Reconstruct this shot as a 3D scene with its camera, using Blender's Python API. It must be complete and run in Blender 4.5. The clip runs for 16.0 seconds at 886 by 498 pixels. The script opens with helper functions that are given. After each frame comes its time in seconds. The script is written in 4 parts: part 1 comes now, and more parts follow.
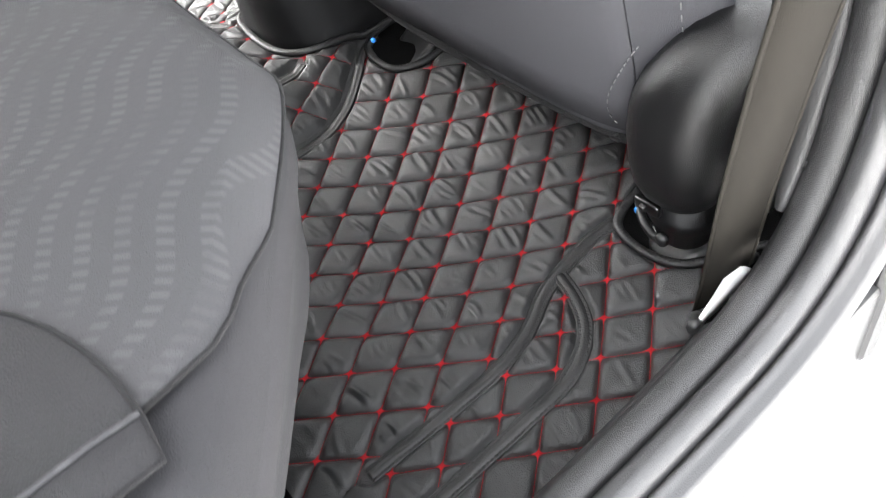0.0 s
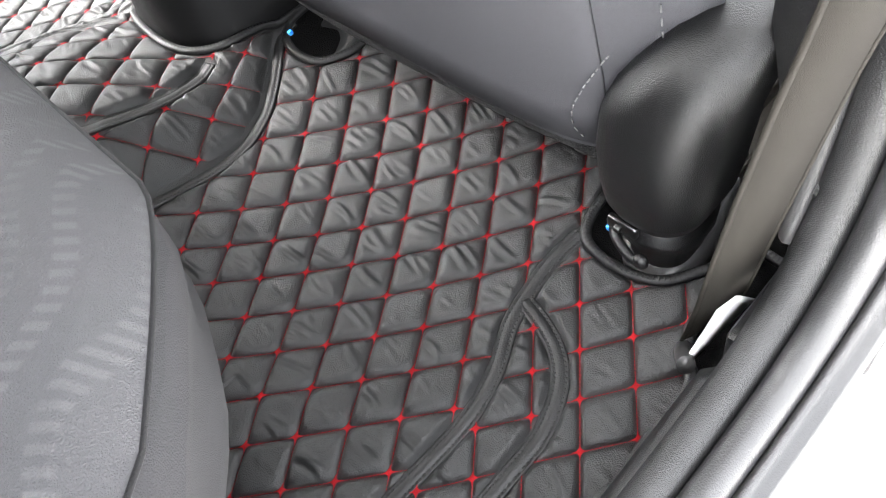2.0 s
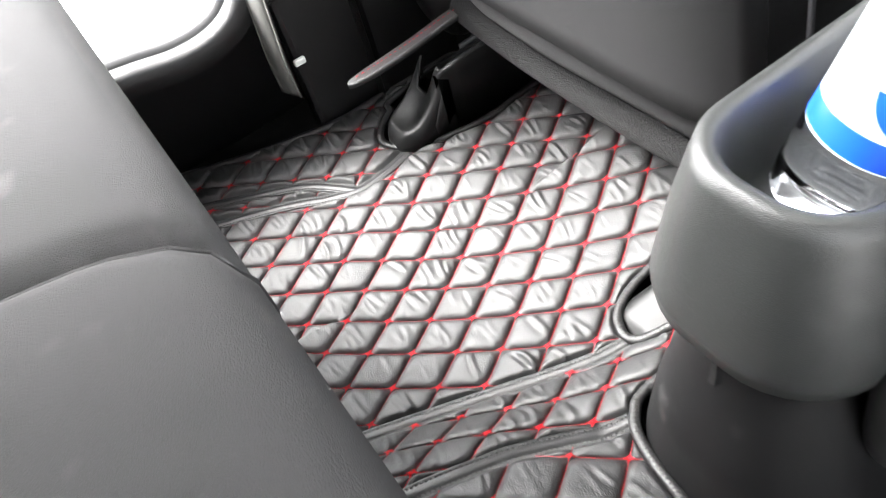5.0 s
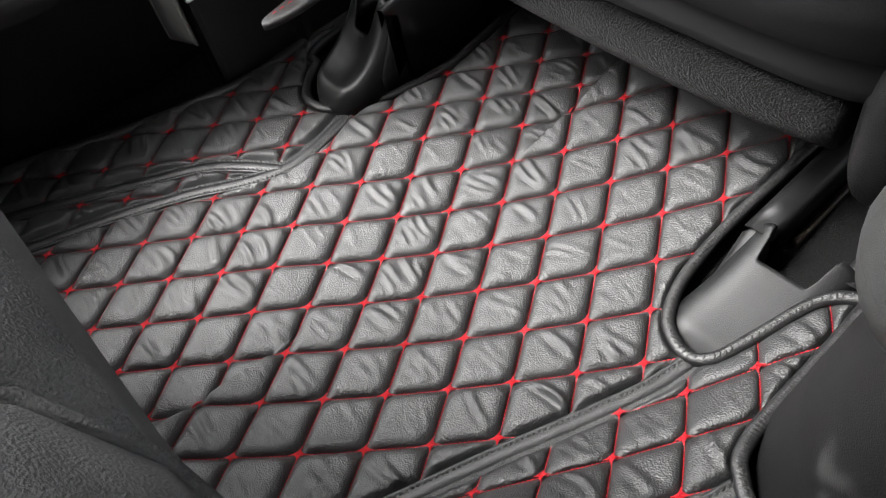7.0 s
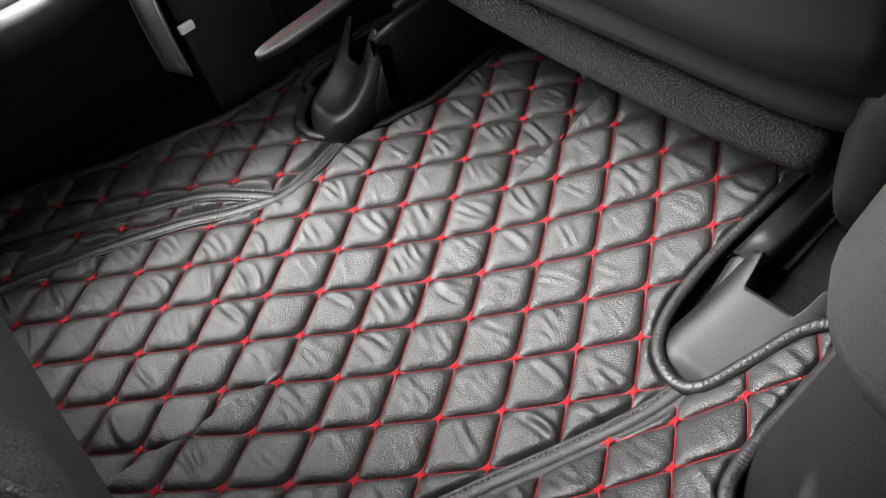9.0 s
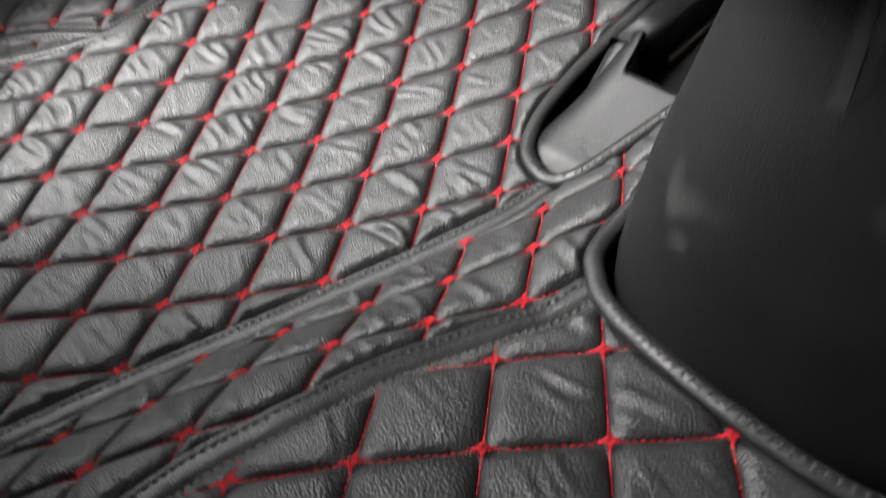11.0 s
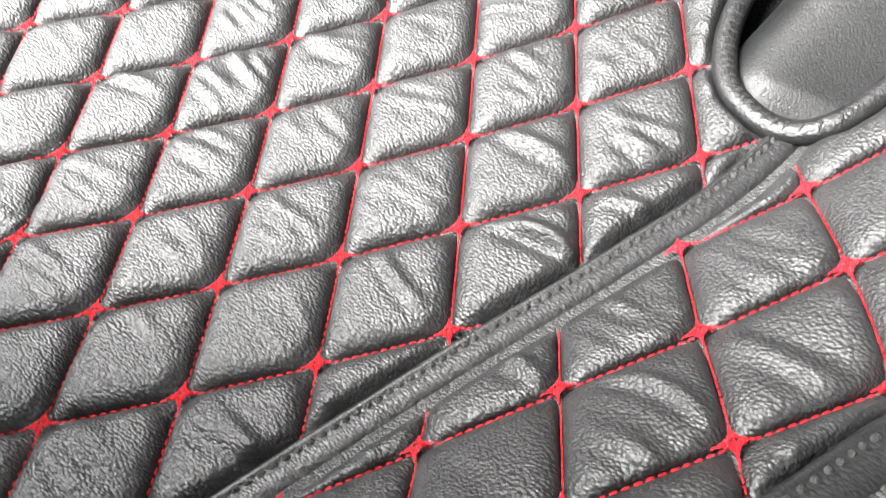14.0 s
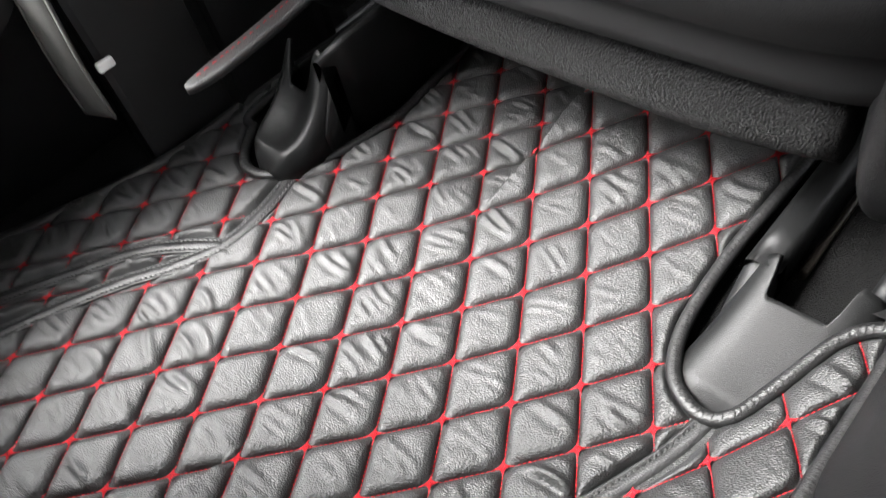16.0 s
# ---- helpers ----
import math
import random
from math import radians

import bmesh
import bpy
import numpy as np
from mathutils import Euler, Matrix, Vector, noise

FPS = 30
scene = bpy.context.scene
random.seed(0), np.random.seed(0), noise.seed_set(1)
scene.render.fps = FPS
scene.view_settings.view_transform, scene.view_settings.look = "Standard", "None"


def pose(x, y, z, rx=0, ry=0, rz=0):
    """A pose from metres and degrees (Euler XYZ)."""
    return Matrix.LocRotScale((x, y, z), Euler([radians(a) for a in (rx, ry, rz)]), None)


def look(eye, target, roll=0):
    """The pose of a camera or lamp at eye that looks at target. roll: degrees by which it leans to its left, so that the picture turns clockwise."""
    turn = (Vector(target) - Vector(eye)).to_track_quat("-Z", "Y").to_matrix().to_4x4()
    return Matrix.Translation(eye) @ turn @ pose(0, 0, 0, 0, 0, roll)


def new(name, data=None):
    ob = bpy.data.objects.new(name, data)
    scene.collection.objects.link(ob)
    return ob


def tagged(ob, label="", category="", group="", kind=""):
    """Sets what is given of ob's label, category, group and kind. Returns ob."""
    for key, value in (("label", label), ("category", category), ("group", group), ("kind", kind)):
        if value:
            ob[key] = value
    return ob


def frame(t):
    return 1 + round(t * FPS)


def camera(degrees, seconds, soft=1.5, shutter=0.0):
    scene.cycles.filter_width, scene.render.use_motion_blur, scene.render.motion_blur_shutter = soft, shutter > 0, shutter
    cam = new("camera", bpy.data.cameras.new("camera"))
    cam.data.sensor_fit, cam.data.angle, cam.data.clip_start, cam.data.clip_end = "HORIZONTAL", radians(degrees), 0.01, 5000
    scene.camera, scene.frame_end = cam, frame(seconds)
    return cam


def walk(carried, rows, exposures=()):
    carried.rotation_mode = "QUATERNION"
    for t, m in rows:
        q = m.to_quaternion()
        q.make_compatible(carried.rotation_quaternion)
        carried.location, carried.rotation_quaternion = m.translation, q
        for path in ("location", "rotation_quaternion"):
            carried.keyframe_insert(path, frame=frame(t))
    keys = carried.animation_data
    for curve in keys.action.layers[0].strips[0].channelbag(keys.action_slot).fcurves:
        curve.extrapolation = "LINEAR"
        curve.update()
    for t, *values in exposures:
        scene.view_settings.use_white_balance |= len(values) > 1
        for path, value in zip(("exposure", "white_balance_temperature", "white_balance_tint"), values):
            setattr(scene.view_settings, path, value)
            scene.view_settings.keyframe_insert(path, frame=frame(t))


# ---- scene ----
# ---- camera ----
cam = camera(60.47, 16.0, soft=1.1, shutter=0.35)
walk(cam, [
    (0, pose(0.8659, -0.3477, 0.6031, 38.40, 13.06, 49.66)),
    (0.5, pose(0.8344, -0.3121, 0.6254, 36.73, 13.39, 47.69)),
    (1, pose(0.7884, -0.2742, 0.5981, 35.15, 12.70, 41.98)),
    (1.5, pose(0.7761, -0.2771, 0.5792, 33.80, 12.61, 43.11)),
    (2, pose(0.7747, -0.2755, 0.5717, 32.97, 12.51, 43.43)),
    (2.5, pose(0.7751, -0.2759, 0.5812, 33.07, 12.20, 43.26)),
    (3, pose(0.6824, -0.2682, 0.6346, 33.44, 9.95, 43.41)),
    (3.5, pose(0.5457, -0.2972, 0.6748, 38.89, 12.01, 46.26)),
    (4, pose(0.3845, -0.2783, 0.6645, 40.52, 13.33, 51.66)),
    (4.5, pose(0.2338, -0.2527, 0.6771, 39.20, 14.53, 55.14)),
    (4.7, pose(0.1881, -0.2661, 0.6594, 40.97, 13.05, 56.00)),
    (6.8, pose(-0.0661, -0.2471, 0.4961, 36.53, 7.91, 47.19)),
    (7, pose(-0.0544, -0.2454, 0.4852, 36.94, 8.43, 47.97)),
    (7.5, pose(-0.0559, -0.2420, 0.4879, 37.23, 8.01, 48.03)),
    (8, pose(-0.0557, -0.2443, 0.4923, 37.66, 7.95, 48.53)),
    (10.3, pose(-0.0316, -0.2133, 0.4655, 38.91, 11.24, 44.30)),
    (10.5, pose(-0.0264, -0.2223, 0.4372, 39.24, 8.51, 42.70)),
    (11, pose(0.0123, -0.2405, 0.3381, 37.89, 5.95, 43.79)),
    (11.5, pose(-0.0137, -0.2552, 0.2364, 36.23, 4.01, 44.83)),
    (12, pose(-0.0539, -0.2403, 0.2141, 33.74, 5.14, 44.31)),
    (12.5, pose(-0.0721, -0.2372, 0.2196, 30.92, 6.04, 44.95)),
    (13, pose(-0.1095, -0.2362, 0.2123, 29.51, 6.16, 41.61)),
    (13.5, pose(-0.1411, -0.2132, 0.2154, 28.32, 5.35, 37.55)),
    (14, pose(-0.1480, -0.2068, 0.2368, 30.77, 5.31, 37.58)),
    (14.5, pose(-0.1468, -0.2217, 0.2773, 32.71, 6.23, 39.20)),
    (15, pose(-0.1335, -0.2180, 0.3717, 35.69, 7.60, 41.42)),
    (15.5, pose(-0.1226, -0.2204, 0.3944, 38.05, 7.87, 41.86)),
    (16, pose(-0.0902, -0.2143, 0.4311, 40.44, 10.31, 42.16)),
], exposures=[(0, 4.6), (1, 4.8), (2, 4.9), (3.0, 4.95), (3.5, 5.1), (4.0, 5.0), (4.7, 4.9), (6.8, 3.6), (8.2, 3.6), (10.3, 3.7), (11, 3.5), (11.5, 3.9), (12, 4.8), (12.5, 5.05), (13, 5.05), (13.5, 4.85), (14.5, 4.4), (15, 4.2), (15.5, 4.05), (16, 4.05)])
import itertools
SKY, SUN = 0.15, 0.9

# ---- world, light ----
world = bpy.data.worlds.new("sky")
scene.world = world
world.use_nodes = True
wn = world.node_tree
sky = wn.nodes.new("ShaderNodeTexSky")
sky.sky_type, sky.sun_disc = "NISHITA", False
sky.sun_elevation, sky.sun_rotation = radians(54), radians(237)
sky.air_density, sky.dust_density, sky.ozone_density = 1.0, 5.0, 1.0
cloud = wn.nodes.new("ShaderNodeHueSaturation")  # overcast: the sky's colour is nearly gone
cloud.inputs["Saturation"].default_value = 0.12
wn.links.new(sky.outputs[0], cloud.inputs["Color"])
wn.links.new(cloud.outputs[0], wn.nodes["Background"].inputs[0])
wn.nodes["Background"].inputs[1].default_value = SKY
sun = new("sun", bpy.data.lights.new("sun", "SUN"))
sun.data.energy, sun.data.angle, sun.data.color = SUN, radians(30), (1.0, 0.985, 0.965)
sun.matrix_world = look((-4, -2.6, 6.6), (0, 0, 0))

# ---- materials ----
def material(name, color, rough=0.5, metal=0.0, grain=0.0, scale=400.0, spots=0.0, var=0.12, var_scale=9.0, spec=0.5, sheen=0.0, coat=0.0, kind="noise", wear=0.0):
    m = bpy.data.materials.new(name)
    m.use_nodes = True
    n, k = m.node_tree.nodes, m.node_tree.links
    p = n["Principled BSDF"]
    p.inputs["Roughness"].default_value, p.inputs["Metallic"].default_value = rough, metal
    p.inputs["Specular IOR Level"].default_value = spec
    p.inputs["Sheen Weight"].default_value = sheen
    p.inputs["Coat Weight"].default_value = coat
    co = n.new("ShaderNodeTexCoord")
    big = n.new("ShaderNodeTexNoise")
    big.inputs["Scale"].default_value, big.inputs["Detail"].default_value = var_scale, 5
    k.new(co.outputs["Object"], big.inputs["Vector"])
    fine = n.new("ShaderNodeTexVoronoi" if kind == "cells" else "ShaderNodeTexNoise")
    fine.inputs["Scale"].default_value = scale
    if kind == "cells":
        # cells drawn out and wavering like the grain of hide
        warp, mp = n.new("ShaderNodeTexNoise"), n.new("ShaderNodeMapping")
        warp.inputs["Scale"].default_value, warp.inputs["Detail"].default_value = scale * 0.35, 1
        at = n.new("ShaderNodeVectorMath")
        at.operation = "MULTIPLY_ADD"
        at.inputs[1].default_value = (0.4 / scale,) * 3
        mp.inputs["Scale"].default_value = (0.72, 1.2, 1.0)
        k.new(co.outputs["Object"], warp.inputs["Vector"])
        k.new(warp.outputs["Color"], at.inputs[0])
        k.new(co.outputs["Object"], at.inputs[2])
        k.new(at.outputs[0], mp.inputs["Vector"])
        k.new(mp.outputs[0], fine.inputs["Vector"])
    else:
        k.new(co.outputs["Object"], fine.inputs["Vector"])
    info = n.new("ShaderNodeObjectInfo")
    mix = n.new("ShaderNodeMix")
    mix.data_type = "RGBA"
    mix.inputs["A"].default_value = (*[c * (1 - var) for c in color], 1)
    mix.inputs["B"].default_value = (*[min(1, c * (1 + var)) for c in color], 1)
    add = n.new("ShaderNodeMath")
    add.operation = "MULTIPLY_ADD"
    add.inputs[1].default_value = 0.3
    k.new(info.outputs["Random"], add.inputs[0])
    k.new(big.outputs["Fac"], add.inputs[2])
    sub = n.new("ShaderNodeMath")
    sub.operation, sub.use_clamp = "SUBTRACT", True
    sub.inputs[1].default_value = 0.15
    k.new(add.outputs[0], sub.inputs[0])
    k.new(sub.outputs[0], mix.inputs["Factor"])
    k.new(mix.outputs["Result"], p.inputs["Base Color"])
    rr = n.new("ShaderNodeMapRange")
    rr.inputs["To Min"].default_value, rr.inputs["To Max"].default_value = max(0.02, rough - 0.1 - wear), min(1, rough + 0.1 + wear)
    k.new(big.outputs["Fac"], rr.inputs["Value"])
    k.new(rr.outputs[0], p.inputs["Roughness"])
    if grain:
        b = n.new("ShaderNodeBump")
        b.inputs["Strength"].default_value, b.inputs["Distance"].default_value = 1.0, grain
        b.invert = kind == "cells"
        k.new(fine.outputs["Distance" if kind == "cells" else "Fac"], b.inputs["Height"])
        k.new(b.outputs[0], p.inputs["Normal"])
    return m


LEATHER = material("quilted_leather", (0.0115, 0.0116, 0.0118), 0.51, grain=0.00045, scale=880, kind="cells", var=0.25, var_scale=14, wear=0.04, spec=0.5)


def fold(m, strength):
    """Adds fine folds across the car under the grain of a leather."""
    n, k = m.node_tree.nodes, m.node_tree.links
    p = n["Principled BSDF"]
    co, mp, tx, bp = n.new("ShaderNodeTexCoord"), n.new("ShaderNodeMapping"), n.new("ShaderNodeTexNoise"), n.new("ShaderNodeBump")
    mp.inputs["Scale"].default_value, mp.inputs["Rotation"].default_value = (48, 170, 1), (0, 0, radians(10))
    tx.inputs["Scale"].default_value, tx.inputs["Detail"].default_value, tx.inputs["Distortion"].default_value = 1.0, 1.5, 0.8
    bp.inputs["Strength"].default_value, bp.inputs["Distance"].default_value = 1.0, strength
    k.new(co.outputs["Object"], mp.inputs["Vector"])
    k.new(mp.outputs[0], tx.inputs["Vector"])
    k.new(tx.outputs["Fac"], bp.inputs["Height"])
    old = p.inputs["Normal"].links[0].from_node
    k.new(bp.outputs[0], old.inputs["Normal"])


fold(LEATHER, 0.0002)
BINDING = material("binding_leather", (0.006, 0.006, 0.0063), 0.48, grain=0.00022, scale=900, kind="cells", var=0.2, spec=0.42)
GROOVE = material("groove_leather", (0.011, 0.011, 0.011), 0.6, grain=0.0006, scale=900, kind="cells")
THREAD = material("red_thread", (0.30, 0.004, 0.009), 0.8, grain=0.0004, scale=2500, var=0.25, var_scale=120, spec=0.2)
THREAD_BLACK = material("black_thread", (0.011, 0.011, 0.011), 0.6, grain=0.0003, scale=2500, spec=0.25)
PLASTIC = material("black_plastic", (0.0035, 0.0035, 0.0038), 0.38, grain=0.00025, scale=1400, kind="cells", var=0.15, wear=0.06)
PALE_PLASTIC = material("pale_grey_plastic", (0.028, 0.028, 0.028), 0.32, grain=0.0001, scale=1500, kind="cells")
PLASTIC_GREY = material("dark_grey_plastic", (0.005, 0.0052, 0.0053), 0.44, grain=0.00012, scale=1500, kind="cells", wear=0.06, spec=0.21)
FOOT_PLASTIC = material("scuffed_black_plastic", (0.0036, 0.0036, 0.0039), 0.52, grain=0.0002, scale=1500, kind="cells", spec=0.22)
SHELL_PLASTIC = material("satin_console_plastic", (0.021, 0.0222, 0.0218), 0.42, grain=0.00015, scale=1500, kind="cells", wear=0.05)


def scuff(m, color, size):
    """Adds sparse pale smudges to a plastic."""
    n, k = m.node_tree.nodes, m.node_tree.links
    p = n["Principled BSDF"]
    co, tx, ra, mx = n.new("ShaderNodeTexCoord"), n.new("ShaderNodeTexNoise"), n.new("ShaderNodeMapRange"), n.new("ShaderNodeMix")
    tx.inputs["Scale"].default_value, tx.inputs["Detail"].default_value = size, 2
    ra.inputs["From Min"].default_value, ra.inputs["From Max"].default_value, ra.inputs["To Max"].default_value = 0.64, 0.80, 0.7
    mx.data_type = "RGBA"
    mx.inputs["B"].default_value = (*color, 1)
    k.new(co.outputs["Object"], tx.inputs["Vector"])
    k.new(tx.outputs["Fac"], ra.inputs["Value"])
    k.new(ra.outputs[0], mx.inputs["Factor"])
    k.new(p.inputs["Base Color"].links[0].from_socket, mx.inputs["A"])
    k.new(mx.outputs["Result"], p.inputs["Base Color"])


scuff(FOOT_PLASTIC, (0.05, 0.05, 0.05), 26)
TRIM = material("sill_plastic", (0.010, 0.010, 0.0104), 0.5, grain=0.0003, scale=1300, kind="cells", wear=0.05)
RUBBER = material("weatherstrip_rubber", (0.024, 0.024, 0.025), 0.5, grain=0.0003, scale=800, wear=0.08)
# far darker than SEAT_CLOTH: the left seat's shade is put into its colour
DARK_CLOTH = material("shade_darkened_seat_cloth", (0.0046, 0.0046, 0.0052), 0.85, grain=0.0005, scale=1600, sheen=0.03, spec=0.2)
DISC_CLOTH = material("plain_dark_grey_cloth", (0.016, 0.016, 0.017), 0.9, grain=0.0007, scale=1100, sheen=0.0, spec=0.2, var=0.3, var_scale=20)
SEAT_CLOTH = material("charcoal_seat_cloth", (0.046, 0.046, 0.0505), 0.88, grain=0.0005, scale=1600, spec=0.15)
CARPET = material("black_carpet", (0.004, 0.004, 0.004), 0.95, grain=0.002, scale=900, spec=0.05)
ROLL = material("woven_seat_base_cloth", (0.0046, 0.0046, 0.0048), 0.95, grain=0.004, scale=620, spec=0.1, var=0.6, var_scale=110, sheen=0.05)
BELT = material("beige_webbing", (0.0115, 0.0103, 0.0084), 0.85, grain=0.0004, scale=1800, var=0.15, spec=0.1)
BELT_GREY = material("grey_webbing", (0.05, 0.049, 0.045), 0.65, grain=0.0004, scale=1800, var=0.1)
STEEL = material("dark_steel", (0.10, 0.10, 0.10), 0.35, metal=1.0, grain=0.0003, scale=500, wear=0.15)
RUST = material("greasy_steel", (0.022, 0.018, 0.014), 0.42, metal=0.5, grain=0.0006, scale=300, var=0.4)
BLUE = material("blue_plastic", (0.02, 0.22, 0.75), 0.4)
WHITE = material("white_paint", (0.78, 0.78, 0.77), 0.35, var=0.03)
HEADLINER = material("headliner_cloth", (0.52, 0.51, 0.49), 0.9, grain=0.0006, scale=900)
CONCRETE = material("pale_concrete", (0.80, 0.79, 0.77), 0.85, grain=0.003, scale=60, var=0.12, var_scale=2)
BODY_PAINT = material("body_paint", (0.62, 0.62, 0.62), 0.3, var=0.03, coat=0.5)


def seat_pattern(name, dark, light):
    """Cloth with rows of short woven dashes in wavy columns."""
    m = material(name, dark, 0.9, grain=0.0006, scale=1500, spec=0.12)
    n, k = m.node_tree.nodes, m.node_tree.links
    p = n["Principled BSDF"]
    co = n.new("ShaderNodeTexCoord")
    warp = n.new("ShaderNodeTexWave")
    warp.inputs["Scale"].default_value, warp.inputs["Distortion"].default_value = 3.5, 0.5
    rot = n.new("ShaderNodeMapping")
    rot.inputs["Rotation"].default_value = (0, 0, radians(45))
    k.new(co.outputs["Object"], rot.inputs["Vector"])
    k.new(rot.outputs[0], warp.inputs["Vector"])
    sc = n.new("ShaderNodeVectorMath")
    sc.operation = "MULTIPLY_ADD"
    sc.inputs[1].default_value = (0.010, 0.0, 0)
    k.new(warp.outputs["Color"], sc.inputs[0])
    turn = n.new("ShaderNodeMapping")
    turn.inputs["Rotation"].default_value = (0, 0, radians(-45))
    k.new(co.outputs["Object"], turn.inputs["Vector"])
    k.new(turn.outputs[0], sc.inputs[2])
    def share(axis, pitch, width):
        """1 on a soft-edged band of each pitch along an axis."""
        sep = n.new("ShaderNodeSeparateXYZ")
        k.new(sc.outputs[0], sep.inputs[0])
        wrap, dist, ease = n.new("ShaderNodeMath"), n.new("ShaderNodeMath"), n.new("ShaderNodeMapRange")
        wrap.operation, dist.operation, ease.interpolation_type = "PINGPONG", "SUBTRACT", "SMOOTHSTEP"
        wrap.inputs[1].default_value = pitch / 2
        k.new(sep.outputs[axis], wrap.inputs[0])
        k.new(wrap.outputs[0], dist.inputs[0])
        dist.inputs[1].default_value = width / 2
        ease.inputs["From Min"].default_value, ease.inputs["From Max"].default_value = 0.0007, -0.0007
        k.new(dist.outputs[0], ease.inputs["Value"])
        return ease.outputs[0]
    br = n.new("ShaderNodeMath")
    br.operation = "MULTIPLY"
    k.new(share("X", 0.0175, 0.0072), br.inputs[0])
    k.new(share("Y", 0.0058, 0.0028), br.inputs[1])
    patch = n.new("ShaderNodeTexNoise")
    patch.inputs["Scale"].default_value = 35
    k.new(co.outputs["Object"], patch.inputs["Vector"])
    ramp = n.new("ShaderNodeMapRange")
    ramp.inputs["From Min"].default_value, ramp.inputs["From Max"].default_value = 0.30, 0.55
    k.new(patch.outputs["Fac"], ramp.inputs["Value"])
    mul = n.new("ShaderNodeMath")
    mul.operation = "MULTIPLY"
    k.new(br.outputs[0], mul.inputs[0])
    k.new(ramp.outputs[0], mul.inputs[1])
    mix = n.new("ShaderNodeMix")
    mix.data_type = "RGBA"
    old = p.inputs["Base Color"].links[0].from_socket
    k.new(mul.outputs[0], mix.inputs["Factor"])
    k.new(old, mix.inputs["A"])
    mix.inputs["B"].default_value = (*light, 1)
    k.new(mix.outputs["Result"], p.inputs["Base Color"])
    return m


PATTERN = seat_pattern("patterned_seat_cloth", (0.034, 0.034, 0.036), (0.047, 0.047, 0.049))
GREY_CLOTH = material("grey_rear_seat_cloth", (0.020, 0.020, 0.0215), 0.9, grain=0.0006, scale=1500, spec=0.12, var=0.2, var_scale=8)
REAR_CLOTH = material("dark_rear_seat_cloth", (0.021, 0.021, 0.0217), 0.85, grain=0.0006, scale=1500, spec=0.12, var=0.3, var_scale=7)


def clear_material(name, color, rough, ior=1.45):
    m = bpy.data.materials.new(name)
    m.use_nodes = True
    p = m.node_tree.nodes["Principled BSDF"]
    p.inputs["Base Color"].default_value = (*color, 1)
    p.inputs["Transmission Weight"].default_value = 1
    p.inputs["Roughness"].default_value, p.inputs["IOR"].default_value = rough, ior
    return m


PET = clear_material("clear_bottle_plastic", (0.96, 0.98, 1.0), 0.05)
LABEL_BLUE = material("label_blue", (0.01, 0.09, 0.65), 0.3, var=0.1)
LABEL_CYAN = material("label_cyan", (0.03, 0.42, 0.72), 0.3, var=0.1)
HEM_THREAD = material("pale_thread", (0.11, 0.11, 0.11), 0.8, spec=0.2)
LABEL_PALE = material("label_pale", (0.72, 0.8, 0.88), 0.3, var=0.08)

scuff(REAR_CLOTH, (0.075, 0.075, 0.075), 14)
scuff(REAR_CLOTH, (0.035, 0.035, 0.035), 37)

# ---- mesh helpers ----
def mesh_of(name, verts, faces, mat, smooth=True):
    me = bpy.data.meshes.new(name)
    me.from_pydata([tuple(map(float, v)) for v in verts], [], faces)
    me.materials.append(mat)
    me.polygons.foreach_set("use_smooth", [smooth] * len(me.polygons))
    me.update()
    return me


def thing(name, label, category, kind="", group="", at=(0, 0, 0)):
    ob = new(name)
    ob.location = at
    ob.empty_display_size = 0.05
    return tagged(ob, label, category, group, kind)


def part(name, me, parent, label=""):
    ob = new(name, me)
    ob.parent = parent
    ob.matrix_parent_inverse = Matrix.Translation(-parent.location) if parent.parent is None else Matrix()
    if label:
        ob["label"] = label
    return ob


def loft(rings, closed=True, caps=True):
    """Verts and faces of a skin over rings of equal length."""
    n = len(rings[0])
    verts = [v for r in rings for v in r]
    faces = []
    for a in range(len(rings) - 1):
        for b in range(n if closed else n - 1):
            c = (b + 1) % n
            faces.append((a * n + b, a * n + c, (a + 1) * n + c, (a + 1) * n + b))
    if caps and closed:
        faces.append(tuple(range(n - 1, -1, -1)))
        faces.append(tuple((len(rings) - 1) * n + i for i in range(n)))
    return verts, faces


def rounded(cx, cy, hx, hy, r, z, n=6):
    """A ring: a rectangle with round corners at height z."""
    out = []
    for sx, sy, a0 in ((1, 1, 0), (-1, 1, 90), (-1, -1, 180), (1, -1, 270)):
        for i in range(n + 1):
            a = radians(a0 + 90 * i / n)
            out.append((cx + sx * (hx - r) + r * math.cos(a), cy + sy * (hy - r) + r * math.sin(a), z))
    return out


def smooth_line(pts, step=0.004, closed=False):
    """Points every few millimetres along a Catmull-Rom curve."""
    p = [np.array(q, float) for q in pts]
    out = []
    n = len(p)
    for i in range(n if closed else n - 1):
        a, b, c, d = (p[(i - 1) % n], p[i], p[(i + 1) % n], p[(i + 2) % n]) if closed else (p[max(i - 1, 0)], p[i], p[i + 1], p[min(i + 2, n - 1)])
        m = max(2, int(np.linalg.norm(c - b) / step))
        for t in np.arange(m) / m:
            out.append(0.5 * (2 * b + (c - a) * t + (2 * a - 5 * b + 4 * c - d) * t * t + (3 * b - a - 3 * c + d) * t ** 3))
    if not closed:
        out.append(p[-1])
    return np.array(out)


